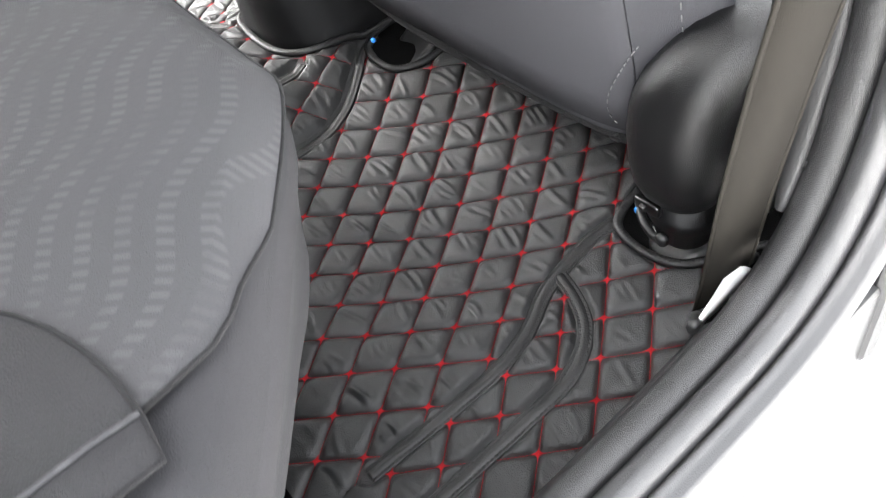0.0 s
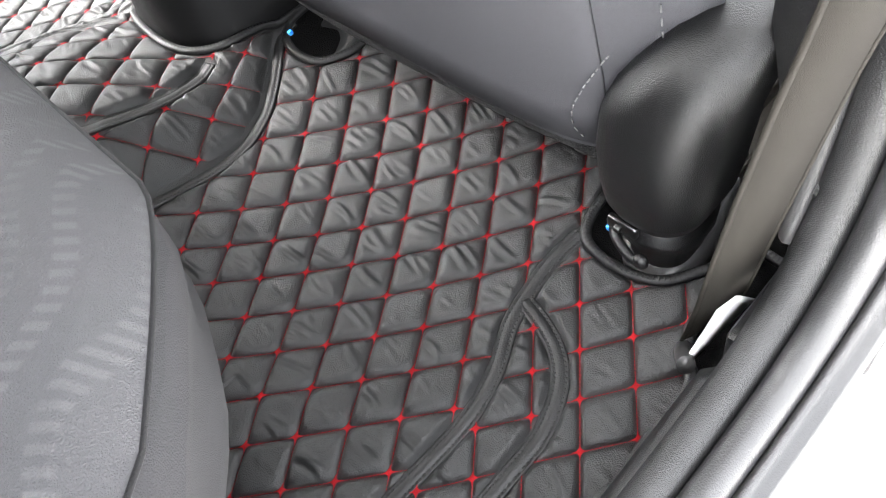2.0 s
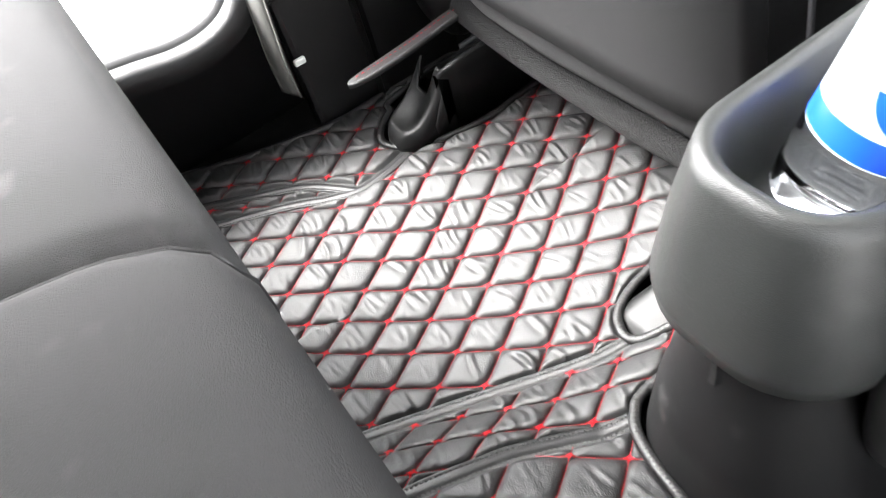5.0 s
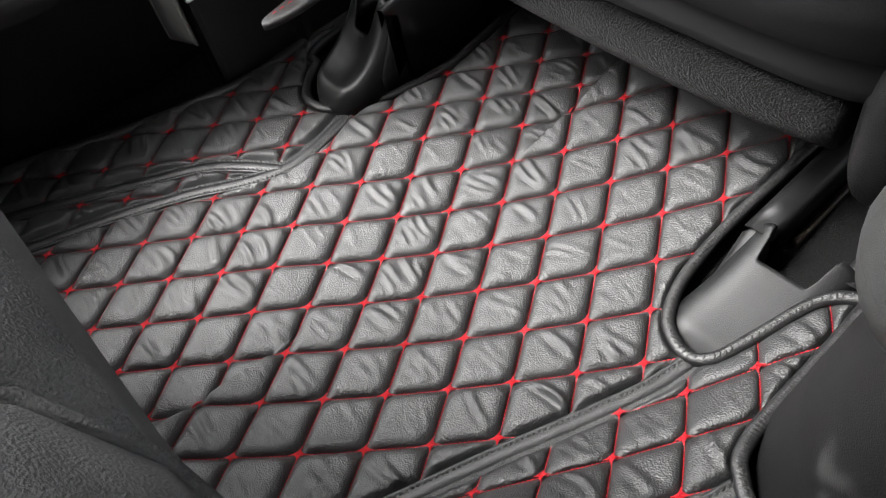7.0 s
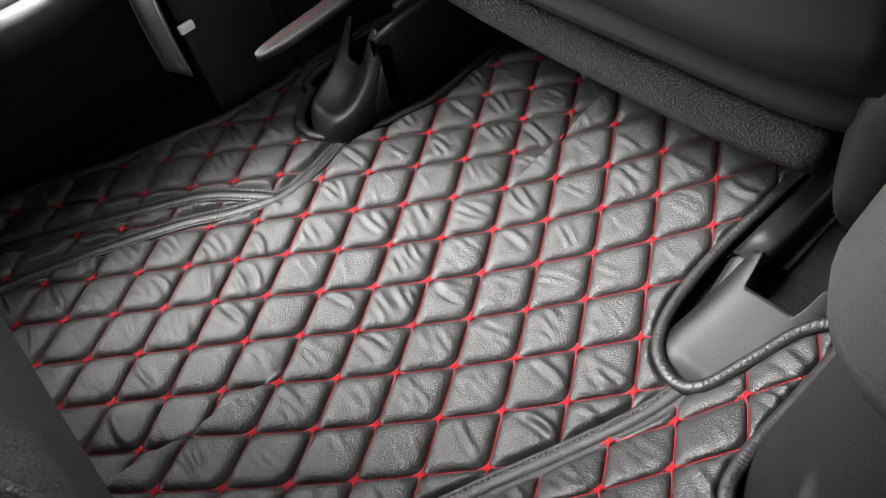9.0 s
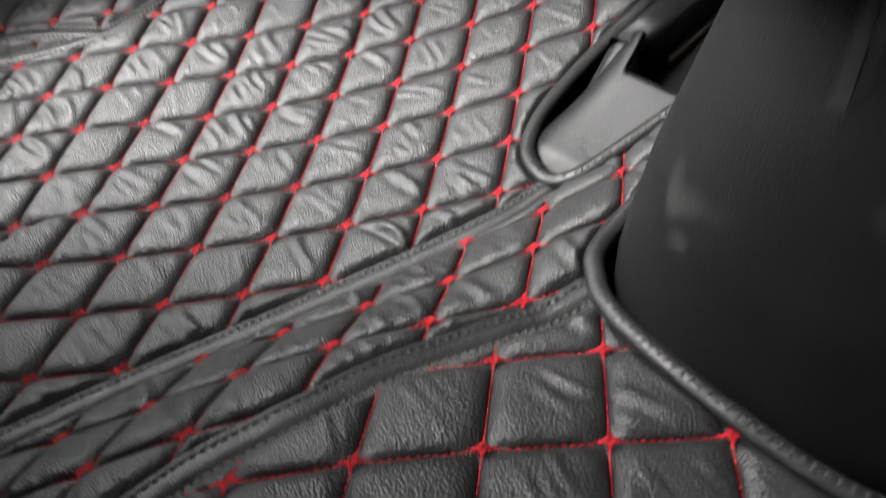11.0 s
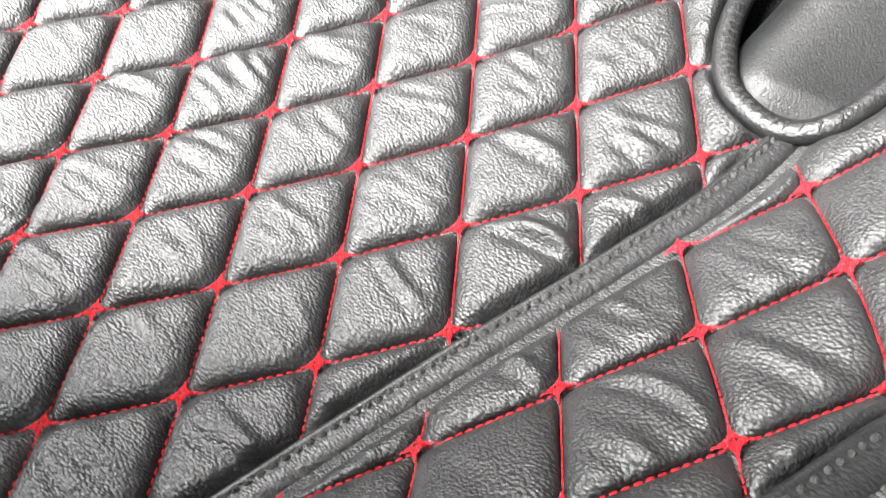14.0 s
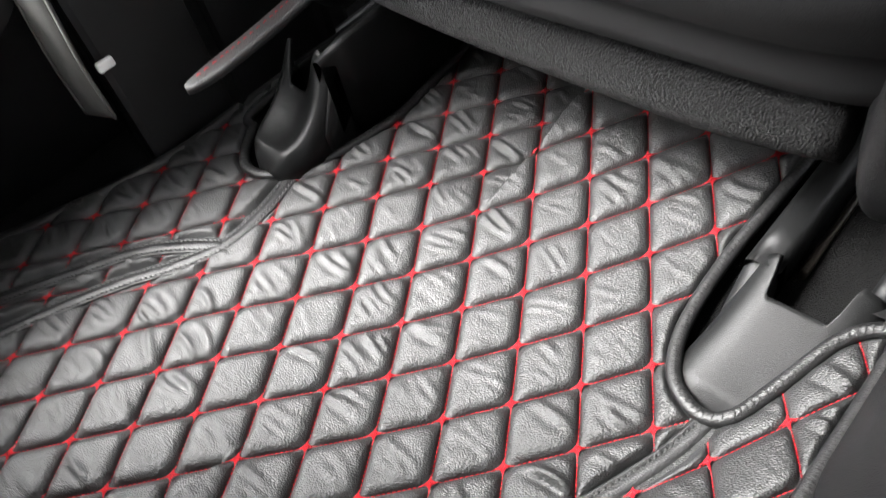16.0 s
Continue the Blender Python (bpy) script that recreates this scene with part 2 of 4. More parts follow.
def sweep(line, profile, closed=False, up=(0, 0, 1)):
    """A profile of (across, up) carried along a 3D line."""
    line = np.asarray(line, float)
    tan = np.gradient(line, axis=0) if not closed else np.roll(line, -1, 0) - np.roll(line, 1, 0)
    tan /= np.linalg.norm(tan, axis=1)[:, None] + 1e-12
    side = np.cross(tan, np.array(up, float))
    side /= np.linalg.norm(side, axis=1)[:, None] + 1e-12
    top = np.cross(side, tan)
    rings = [[q + a * s + b * t for a, b in profile] for q, s, t in zip(line, side, top)]
    if closed:
        rings.append(rings[0])
    return loft(rings, True, not closed)


def circle(r, n=10, ry=None):
    return [(r * math.cos(2 * math.pi * i / n), (ry or r) * math.sin(2 * math.pi * i / n)) for i in range(n)]


def box(x0, x1, y0, y1, z0, z1, bevel=0.004, seg=2):
    bm = bmesh.new()
    bmesh.ops.create_cube(bm, size=1)
    for v in bm.verts:
        v.co = (x0 + (v.co.x + 0.5) * (x1 - x0), y0 + (v.co.y + 0.5) * (y1 - y0), z0 + (v.co.z + 0.5) * (z1 - z0))
    if bevel:
        bmesh.ops.bevel(bm, geom=list(bm.edges), offset=bevel, segments=seg, affect="EDGES", profile=0.5)
    bm.verts.index_update()
    v = [tuple(a.co) for a in bm.verts]
    f = [tuple(a.index for a in p.verts) for p in bm.faces]
    bm.free()
    return v, f


def join(*pieces):
    verts, faces = [], []
    for v, f in pieces:
        o = len(verts)
        verts += list(v)
        faces += [tuple(i + o for i in g) for g in f]
    return verts, faces


def interp(y, table):
    ys, xs = zip(*sorted((b, a) for a, b in table))
    return np.interp(y, ys, xs)

# ---- the mat's ground plan ----
S1L = [(-0.172, 0.06), (-0.169, 0.006), (-0.176, -0.035), (-0.194, -0.083), (-0.215, -0.136), (-0.231, -0.182), (-0.246, -0.230), (-0.257, -0.275), (-0.268, -0.34), (-0.275, -0.41)]
S2L = [(-0.100, 0.06), (-0.098, -0.04), (-0.094, -0.075), (-0.101, -0.098), (-0.111, -0.120), (-0.128, -0.165), (-0.137, -0.205), (-0.146, -0.242), (-0.152, -0.275), (-0.159, -0.34), (-0.165, -0.41)]
S1R = [(0.082, 0.06), (0.086, 0.006), (0.117, -0.033), (0.148, -0.078), (0.163, -0.12), (0.164, -0.155), (0.156, -0.205), (0.149, -0.254), (0.145, -0.34), (0.143, -0.41)]
S2R = [(0.060, 0.06), (0.066, -0.03), (0.079, -0.084), (0.090, -0.12), (0.095, -0.169), (0.089, -0.218), (0.082, -0.253), (0.078, -0.34), (0.076, -0.41)]
E1, E2 = np.array((0.0291, 0.0337)), np.array((0.0285, -0.0369))
E1L, E2L = np.array((0.0293, 0.0346)), np.array((0.0245, -0.0374))
# each sewn panel has a lattice of its own: a corner and the two sides of a diamond
LATTICE = {
    "left": ((-0.218, 0.0091), E1L, E2L),
    "left_flank": ((-0.1563, -0.0334), np.array((0.0238, 0.0362)), np.array((0.0209, -0.0325))),
    "hump": ((-0.0993, -0.2062), E1, E2),
    "right_flank": ((0.1114, -0.0882), np.array((0.0262, 0.0281)), np.array((0.0188, -0.0404))),
    "right": ((0.3846, -0.1161), np.array((0.0289, 0.0332)), np.array((0.0240, -0.0362))),
    "left_door": ((-0.2254, 0.0203), E1L, E2L),
    "right_door": ((0.5832, -0.0926), np.array((0.0265, 0.0350)), np.array((0.0258, -0.0330))),
    "right_gusset": ((0.5651, -0.1304), np.array((0.0265, 0.0350)), np.array((0.0240, -0.0300))),
}
HOLES = {
    "left_inner": [(-0.205, 0.34), (-0.212, 0.24), (-0.214, 0.175), (-0.220, 0.105), (-0.217, 0.045), (-0.205, 0.012), (-0.190, -0.002), (-0.174, -0.007), (-0.160, -0.001), (-0.148, 0.026), (-0.135, 0.060), (-0.123, 0.073), (-0.110, 0.078), (-0.10, 0.09), (-0.10, 0.34)],
    "left_outer": [(-0.68, 0.34), (-0.68, 0.06), (-0.655, 0.02), (-0.637, -0.004), (-0.617, -0.017), (-0.594, -0.014), (-0.575, 0.004), (-0.555, 0.045), (-0.543, 0.107), (-0.548, 0.157), (-0.56, 0.25), (-0.56, 0.34)],
    "right_outer": [(0.505, 0.34), (0.506, 0.15), (0.510, 0.04), (0.519, -0.001), (0.540, -0.013), (0.572, -0.014), (0.601, -0.003), (0.622, 0.024), (0.645, 0.06), (0.68, 0.09), (0.68, 0.34)],
    "right_inner": [(0.080, 0.34), (0.080, 0.06), (0.090, 0.010), (0.112, -0.004), (0.132, -0.005), (0.152, 0.003), (0.168, 0.029), (0.174, 0.06), (0.178, 0.12), (0.178, 0.34)],
    "console": [(-0.112, 0.18), (-0.108, 0.05), (-0.108, -0.045), (-0.096, -0.071), (-0.077, -0.084), (-0.050, -0.092), (-0.018, -0.097), (0.015, -0.098), (0.045, -0.091), (0.066, -0.072), (0.077, -0.042), (0.079, 0.02), (0.079, 0.18)],
}
EDGE_L = [(-0.700, 0.30), (-0.695, 0.02), (-0.696, -0.04), (-0.716, -0.12), (-0.746, -0.20), (-0.778, -0.275), (-0.79, -0.36), (-0.79, -0.41)]
EDGE_R = [(0.655, 0.30), (0.640, 0.02), (0.647, -0.042), (0.666, -0.064), (0.668, -0.114), (0.668, -0.178), (0.668, -0.41)]


def ground(x, y):
    """Height of the mat's backing over the plan."""
    x, y = np.asarray(x, float), np.asarray(y, float)
    a1, a2, b2, b1 = interp(y, S1L), interp(y, S2L), interp(y, S2R), interp(y, S1R)
    cx, cy = np.where(x < 0, -0.40, 0.37), np.where(x < 0, -0.06, -0.09)
    out = np.maximum((np.abs(x) - np.abs(cx)), 0)
    dx = np.where(out > 0, np.minimum(out, 0.15), x - cx)
    bowl = np.clip(-0.012 + 0.48 * (y - cy) ** 2 + np.where(x < 0, 0.45, 0.6) * dx ** 2, -0.02, 0.03)
    bowl = np.where(out > 0, np.minimum(bowl, np.where(x < 0, -0.006, 0.007)), bowl)
    # the tunnel's hump rises towards the rear and is crowned across
    top = np.interp(y, (-0.41, -0.34, -0.245, -0.21, -0.175, -0.14, -0.10, -0.06), (0.118, 0.116, 0.112, 0.105, 0.094, 0.081, 0.068, 0.068))
    top = top - 1.6 * (np.clip(x, a2, b2) + 0.005) ** 2
    tl, tr = np.clip((x - a1) / (a2 - a1), 0, 1), np.clip((b1 - x) / (b1 - b2), 0, 1)
    t = np.minimum(tl, tr)
    t = t - 0.05 * np.sin(2 * np.pi * t)
    return bowl * (1 - t) + top * t


def inside(poly, x, y):
    """Which of the points lie in the polygon."""
    x, y = np.asarray(x, float), np.asarray(y, float)
    c = np.zeros(x.shape, bool)
    n = len(poly)
    for i in range(n):
        (x0, y0), (x1, y1) = poly[i], poly[(i + 1) % n]
        if y0 != y1:
            c ^= ((y0 > y) != (y1 > y)) & (x < (x1 - x0) * (y - y0) / (y1 - y0) + x0)
    return c


def away(line, x, y):
    """Distance from the points to a line of points."""
    x, y = np.asarray(x, float), np.asarray(y, float)
    d = np.full(x.shape, 9.0)
    for (x0, y0), (x1, y1) in zip(line[:-1], line[1:]):
        vx, vy = x1 - x0, y1 - y0
        t = np.clip(((x - x0) * vx + (y - y0) * vy) / (vx * vx + vy * vy + 1e-12), 0, 1)
        d = np.minimum(d, np.hypot(x - x0 - t * vx, y - y0 - t * vy))
    return d


SMOOTH_HOLES = {k: [tuple(q) for q in smooth_line(v, 0.012)] for k, v in HOLES.items()}
STRIPS = {
    "left_seam": S1L, "left_hump_seam": S2L[2:], "right_seam": S1R, "right_hump_seam": S2R[2:],
    "right_door_seam": [(0.516, -0.004), (0.512, -0.03), (0.513, -0.060), (0.522, -0.107), (0.541, -0.148), (0.552, -0.193), (0.551, -0.25), (0.545, -0.34)],
    "right_door_branch": [(0.518, -0.084), (0.545, -0.092), (0.570, -0.105), (0.590, -0.127), (0.604, -0.165), (0.606, -0.215), (0.603, -0.34)],
    "left_door_seam": [(-0.573, 0.000), (-0.563, -0.040), (-0.560, -0.082), (-0.578, -0.124), (-0.604, -0.164), (-0.635, -0.226), (-0.663, -0.294), (-0.68, -0.34)],
    "left_door_branch": [(-0.561, -0.088), (-0.588, -0.106), (-0.621, -0.135), (-0.650, -0.18), (-0.690, -0.25), (-0.722, -0.31)],
}


def region(x, y):
    """Which sewn panel of the mat the points belong to, in the order of the lattices."""
    side = np.where(x < interp(y, S1L), 0, np.where(x < interp(y, S2L), 1, np.where(x < interp(y, S2R), 2, np.where(x < interp(y, S1R), 3, 4))))
    side = np.where(x < interp(y, STRIPS["left_door_seam"]), 5, side)
    side = np.where(x > interp(y, STRIPS["right_door_seam"]), 7, side)
    return np.where(x > np.maximum(interp(y, STRIPS["right_door_branch"]), interp(y, STRIPS["right_door_seam"])), 6, side)


def on_mat(x, y):
    ok = (x > interp(y, EDGE_L)) & (x < interp(y, EDGE_R)) & (y > -0.40) & (y < 0.30)
    ok &= ~((y > 0.155) & (x > -0.14) & (x < -0.09))
    for h in SMOOTH_HOLES.values():
        ok &= ~inside(h, x, y)
    return ok


def soften(x, y):
    """0 at seams and edges, 1 well inside."""
    d = np.full(np.shape(x), 9.0)
    for s in STRIPS.values():
        d = np.minimum(d, away(s, x, y) - 0.006)
    for h in SMOOTH_HOLES.values():
        d = np.minimum(d, away(h, x, y) - 0.002)
    t = np.clip(d / 0.007, 0, 1)
    return t * t * (3 - 2 * t)


def crease(x, y):
    """Folds of the padded leather, running across the car."""
    h = np.zeros(np.shape(x))
    fx, fy = np.ravel(x), np.ravel(y)
    def one(a, b):
        here = noise.noise((a * 21, b * 21, 7.7)) + 0.55 * noise.noise((a * 60, b * 60, 1.7))
        amount = min(1.0, max(0.0, (here + 0.12) / 0.4))
        ridge = noise.noise((a * 20 + 3.1, b * 92 + 0.24 * a * 92, 0.5))
        ridge = 1 - abs(ridge) * 3.2 if abs(ridge) < 0.31 else 0.0
        return amount * (0.55 * ridge + 0.8 * noise.noise((a * 26, b * 120 + a * 30, 4.5))) + 0.25 * noise.noise((a * 45, b * 45, 2.5))
    v = np.array([one(a, b) for a, b in zip(fx, fy)])
    return v.reshape(np.shape(x))


# all of this once on a fine grid, to be looked up from then on
GX, GY, GS = np.arange(-0.82, 0.722, 0.002), np.arange(-0.43, 0.332, 0.002), 0.002
mx, my = np.meshgrid(GX, GY)
ON, SOFT, FOLD, SIDE, HIGH = on_mat(mx, my), soften(mx, my), crease(mx, my), region(mx, my), ground(mx, my)


def look_up(field, x, y):
    x, y = np.clip((np.asarray(x) - GX[0]) / GS, 0, len(GX) - 1.01), np.clip((np.asarray(y) - GY[0]) / GS, 0, len(GY) - 1.01)
    a, b = x.astype(int), y.astype(int)
    u, v = x - a, y - b
    return (field[b, a] * (1 - u) + field[b, a + 1] * u) * (1 - v) + (field[b + 1, a] * (1 - u) + field[b + 1, a + 1] * u) * v


def near(field, x, y):
    return field[np.clip(np.rint((np.asarray(y) - GY[0]) / GS).astype(int), 0, len(GY) - 1), np.clip(np.rint((np.asarray(x) - GX[0]) / GS).astype(int), 0, len(GX) - 1)]


def height(x, y):
    return look_up(HIGH, x, y)


def wrinkles(number, i, j, x, y):
    """One pad's own creases, running across the car: a bundle of fine folds, one long slack fold, or hardly any."""
    r = random.Random(number * 7919 + i * 131 + j * 17)
    h = np.zeros(np.shape(x))
    cx, cy = x.mean(), y.mean()
    lean = r.gauss(-0.10, 0.14)
    style = r.random()
    if style < 0.45:
        n_, step, amp = r.choice((2, 3, 3, 4)), r.uniform(0.0062, 0.0088), r.uniform(0.0008, 0.0016)
        start = r.uniform(-0.006, 0.006) - step * (n_ - 1) / 2
        folds = [(start + step * k + r.gauss(0, 0.0011), r.uniform(0.0024, 0.0036), amp * r.uniform(0.4, 1.25), r.uniform(-0.009, 0.009), r.uniform(0.007, 0.017)) for k in range(n_)]
    elif style < 0.78:
        folds = [(r.uniform(-0.012, 0.012), r.uniform(0.0026, 0.0038), r.uniform(0.0013, 0.0024), r.uniform(-0.007, 0.007), r.uniform(0.011, 0.019)) for k in range(r.choice((1, 1, 2)))]
    else:
        folds = [(r.uniform(-0.018, 0.018), r.uniform(0.002, 0.003), r.uniform(0.0003, 0.0008), r.uniform(-0.01, 0.01), r.uniform(0.006, 0.012)) for k in range(2)]
    for off, width, amp, mid, long_ in folds:
        d = (y - cy - off - (lean + r.gauss(0, 0.10)) * (x - cx) - r.gauss(0, 7) * (x - cx) ** 2) / width
        fade = np.exp(-np.abs((x - cx - mid) / long_) ** 3)
        h += amp * fade * (np.exp(-d * d) - 0.6 * np.exp(-(d + 1.5) ** 2) - 0.2 * np.exp(-(d - 1.7) ** 2))
    return h


mat = thing("floor_mat", "black quilted leather floor mat with red diamond stitching", "floor mat")
# backing sheet under the pads
gx, gy = np.meshgrid(np.arange(-0.80, 0.70, 0.006), np.arange(-0.40, 0.302, 0.006))
gz, keep = height(gx, gy), near(ON, gx, gy)
verts = np.stack([gx, gy, gz], -1).reshape(-1, 3)
nx = gx.shape[1]
faces = []
for a in range(gx.shape[0] - 1):
    for b in range(nx - 1):
        if keep[a, b] and keep[a + 1, b] and keep[a, b + 1] and keep[a + 1, b + 1]:
            faces.append((a * nx + b, a * nx + b + 1, (a + 1) * nx + b + 1, (a + 1) * nx + b))
part("backing_sheet", mesh_of("backing_sheet", verts, faces, GROOVE), mat, "smooth black leather backing in the grooves")

# the padded diamonds
def pad_grid(n):
    ab = np.linspace(0, 1, n + 1)
    pa, pb = np.meshgrid(ab, ab)
    u, w = np.abs(2 * pa - 1), np.abs(2 * pb - 1)
    puff = ((1 - u ** 4.6) * (1 - w ** 4.6)) ** 0.54
    # corners are pulled down by the knots
    puff *= 1 - 0.75 * np.clip((u + w - 1.34) / 0.66, 0, 1) ** 1.4
    idx = np.arange((n + 1) ** 2).reshape(n + 1, n + 1)
    quads = np.stack([idx[:-1, :-1], idx[1:, :-1], idx[1:, 1:], idx[:-1, 1:]], -1).reshape(-1, 4)
    return pa, pb, puff, quads


FINE, COARSE = pad_grid(36), pad_grid(20)
nodes, edges, spare = [], [], []
count = 0
for number, (side, (origin, e1, e2)) in enumerate(LATTICE.items()):
    for i in range(-24, 25):
        for j in range(-24, 25):
            o = np.array(origin) + i * e1 + j * e2
            c = o + 0.5 * (e1 + e2)
            if not (-0.83 < c[0] < 0.72 and -0.42 < c[1] < 0.32):
                continue
            close = -0.33 < c[1] < 0.19 and count < 360
            pa, pb, pillow, quads = FINE if close else COARSE
            x, y = o[0] + pa * e1[0] + pb * e2[0], o[1] + pa * e1[1] + pb * e2[1]
            ok = near(ON, x, y) & (near(SIDE, x, y) == number)
            if not ok.any():
                continue
            soft = look_up(SOFT, x, y)
            z = height(x, y) - 0.0010 + 0.0082 * pillow * soft + (0.0006 * look_up(FOLD, x, y) + wrinkles(number, i, j, x, y)) * pillow * soft
            fs = quads[ok.ravel()[quads].all(1)]
            if len(fs) < 5:
                continue
            used, f = np.unique(fs, return_inverse=True)
            v = np.stack([x, y, z], -1).reshape(-1, 3)[used]
            f = [tuple(q) for q in f.reshape(-1, 4).tolist()]
            if close:
                part("quilted_pad", mesh_of("quilted_pad", v, f, LEATHER), mat)
                count += 1
            else:
                spare.append((v, f))
    # stitching along the diamonds' edges and knots on their corners
    for i in range(-24, 25):
        for j in range(-24, 25):
            o = np.array(origin) + i * e1 + j * e2
            if -0.83 < o[0] < 0.72 and -0.42 < o[1] < 0.32:
                px, py = o
                if near(ON, px, py) and near(SIDE, px, py) == number:
                    nodes.append((float(px), float(py), number))
                for e in (e1, e2):
                    edges.append((o, e, number))
if spare:
    ob = part("far_quilted_padding", mesh_of("far_quilted_padding", *join(*spare), LEATHER), mat)
    ob["kind"] = "stuff"


def dash(a, b, w, h):
    """A short, slightly arched thread from a to b."""
    a, b = np.array(a), np.array(b)
    d = (b - a) / (np.linalg.norm(b - a) + 1e-9)
    s = np.array((-d[1], d[0], 0)) * w
    m = (a + b) / 2 + np.array((0, 0, h))
    v = [a + s, a - s, m + s * 1.15, m - s * 1.15, b + s, b - s, m + np.array((0, 0, w * 1.1))]
    return v, [(0, 1, 3, 6), (0, 6, 2), (2, 6, 4), (6, 3, 5, 4), (6, 5, 4)][:4]


rows = {}
for o, e, number in edges:
    if not near(ON, o[0] + np.array((0, 0.5, 1)) * e[0], o[1] + np.array((0, 0.5, 1)) * e[1]).any():
        continue
    length = np.linalg.norm(e)
    ts = np.linspace(0.07, 0.93, 13)
    half = 0.0011 / length
    px, py = o[0] + ts * e[0], o[1] + ts * e[1]
    good = near(ON, px, py) & (near(SIDE, px, py) == number) & (look_up(SOFT, px, py) > 0.25)
    for t, g in zip(ts, good):
        if g:
            p, q = o + (t - half) * e, o + (t + half) * e
            rows.setdefault((number, e[1] > 0, round(o[1] / 0.08)), []).append(
                dash((*p, float(height(*p)) + 0.0012), (*q, float(height(*q)) + 0.0012), 0.00027, 0.0004))
every = part("stitching", mesh_of("stitching", *join(*[d for pieces in rows.values() for d in pieces]), THREAD), mat, "red thread")
every["kind"] = "stuff"


def knot_mesh():
    """A four-pointed star of red thread lying along the seams, pulled in between its points."""
    pieces = []
    tips = [E1 / np.linalg.norm(E1), E2 / np.linalg.norm(E2)]
    tips += [-tips[0], -tips[1]]
    for k in range(4):
        for reach, pull, lift in ((0.0056, 0.02, 0.0), (0.0041, 0.12, 0.0003), (0.0027, 0.26, 0.0005)):
            p, q = tips[k] * reach, tips[(k + 1) % 4] * reach
            c = (p + q) / 2 * pull
            curve = [np.append((1 - t) ** 2 * p + 2 * t * (1 - t) * c + t * t * q, 0.0012 + 0.0008 * math.sin(math.pi * t) + lift) for t in np.linspace(0, 1, 7)]
            pieces += [dash(u, v, 0.00026, 0.0003) for u, v in zip(curve[:-1], curve[1:])]
    for p, w in zip(tips, (0.00036, 0.0003, 0.00034, 0.0004)):
        pieces.append(dash(np.append(-p * 0.0012, 0.0017), np.append(p * 0.0036, 0.0013), w, 0.0005))
    return mesh_of("stitch_knot", *join(*pieces), THREAD)


knot = knot_mesh()
for x, y, number in sorted(nodes, key=lambda q: q[1]):
    if look_up(SOFT, x, y) < 0.15:
        continue
    h = 0.004
    sx, sy = (height(x + h, y) - height(x - h, y)) / (2 * h), (height(x, y + h) - height(x, y - h)) / (2 * h)
    turn = Vector((0, 0, 1)).rotation_difference(Vector((-sx, -sy, 1))).to_matrix().to_4x4()
    ob = part("stitch_knot", knot, mat, "red star-shaped thread knot")
    ob.matrix_basis = Matrix.Translation((x, y, float(height(x, y)) + 0.0006)) @ turn

# leather binding strips over the seams, each with two rows of black thread
STRIP = [(-0.0080, -0.0015), (-0.0078, 0.0008), (-0.0068, 0.0017), (-0.0056, 0.0016), (-0.0047, 0.0010), (-0.0036, 0.0017), (-0.0014, 0.0024), (0.0010, 0.0024), (0.0035, 0.0018), (0.0047, 0.0010), (0.0056, 0.0016), (0.0068, 0.0017), (0.0078, 0.0008), (0.0080, -0.0015)]
for name, line in STRIPS.items():
    q = smooth_line(line, 0.004)
    q = q[[bool(v) for v in (near(ON, q[:, 0], q[:, 1]))]]
    q3 = np.column_stack([q, height(q[:, 0], q[:, 1]) + 0.0004])
    strip = part("binding_strip", mesh_of("binding_strip", *sweep(q3, STRIP), BINDING), mat, "folded black leather strip")
    tan = np.gradient(q3, axis=0)
    tan /= np.linalg.norm(tan, axis=1)[:, None]
    side = np.cross(tan, (0, 0, 1))
    side /= np.linalg.norm(side, axis=1)[:, None]
    pieces = []
    for off in (-0.0047, 0.0047):
        r = q3 + side * off + np.array((0, 0, 0.0012))
        for k in range(0, len(r) - 1):
            pieces.append(dash(r[k] * 0.88 + r[k + 1] * 0.12, r[k] * 0.22 + r[k + 1] * 0.78, 0.0008, 0.0010))
    part("stitching", mesh_of("stitching", *join(*pieces), THREAD_BLACK), strip)
# bound edges round the cut-outs
for name, line in HOLES.items():
    q = smooth_line(line, 0.004)
    q = q[(q[:, 1] < 0.295)]
    q3 = np.column_stack([q, height(q[:, 0], q[:, 1]) + 0.0030])
    bind = part("edge_binding", mesh_of("edge_binding", *sweep(q3, [(0.0050 * math.cos(a), 0.0044 * math.sin(a)) for a in np.linspace(0, 2 * math.pi, 9)[:-1]]), BINDING), mat, "rolled black leather edge")
    pieces = []
    tan = np.gradient(q3, axis=0)
    side = np.cross(tan, (0, 0, 1))
    side /= np.linalg.norm(side, axis=1)[:, None]
    for k in range(0, len(q3) - 1):
        pieces.append(dash(q3[k] + side[k] * 0.0040 + (0, 0, 0.0026), q3[k] - side[k] * 0.0040 + (0, 0, 0.0026), 0.0008, 0.0022))
    part("stitching", mesh_of("stitching", *join(*pieces), THREAD_BLACK), bind)
for line in (EDGE_L, EDGE_R):
    q = smooth_line(line, 0.004)
    q = q[near(ON, q[:, 0] - 0.004 * np.sign(q[:, 0]), q[:, 1])]
    q3 = np.column_stack([q, height(q[:, 0], q[:, 1]) + 0.003])
    part("edge_binding", mesh_of("edge_binding", *sweep(q3, [(0.006 * math.cos(a), 0.005 * math.sin(a)) for a in np.linspace(0, 2 * math.pi, 9)[:-1]]), BINDING), mat, "rolled black leather edge")

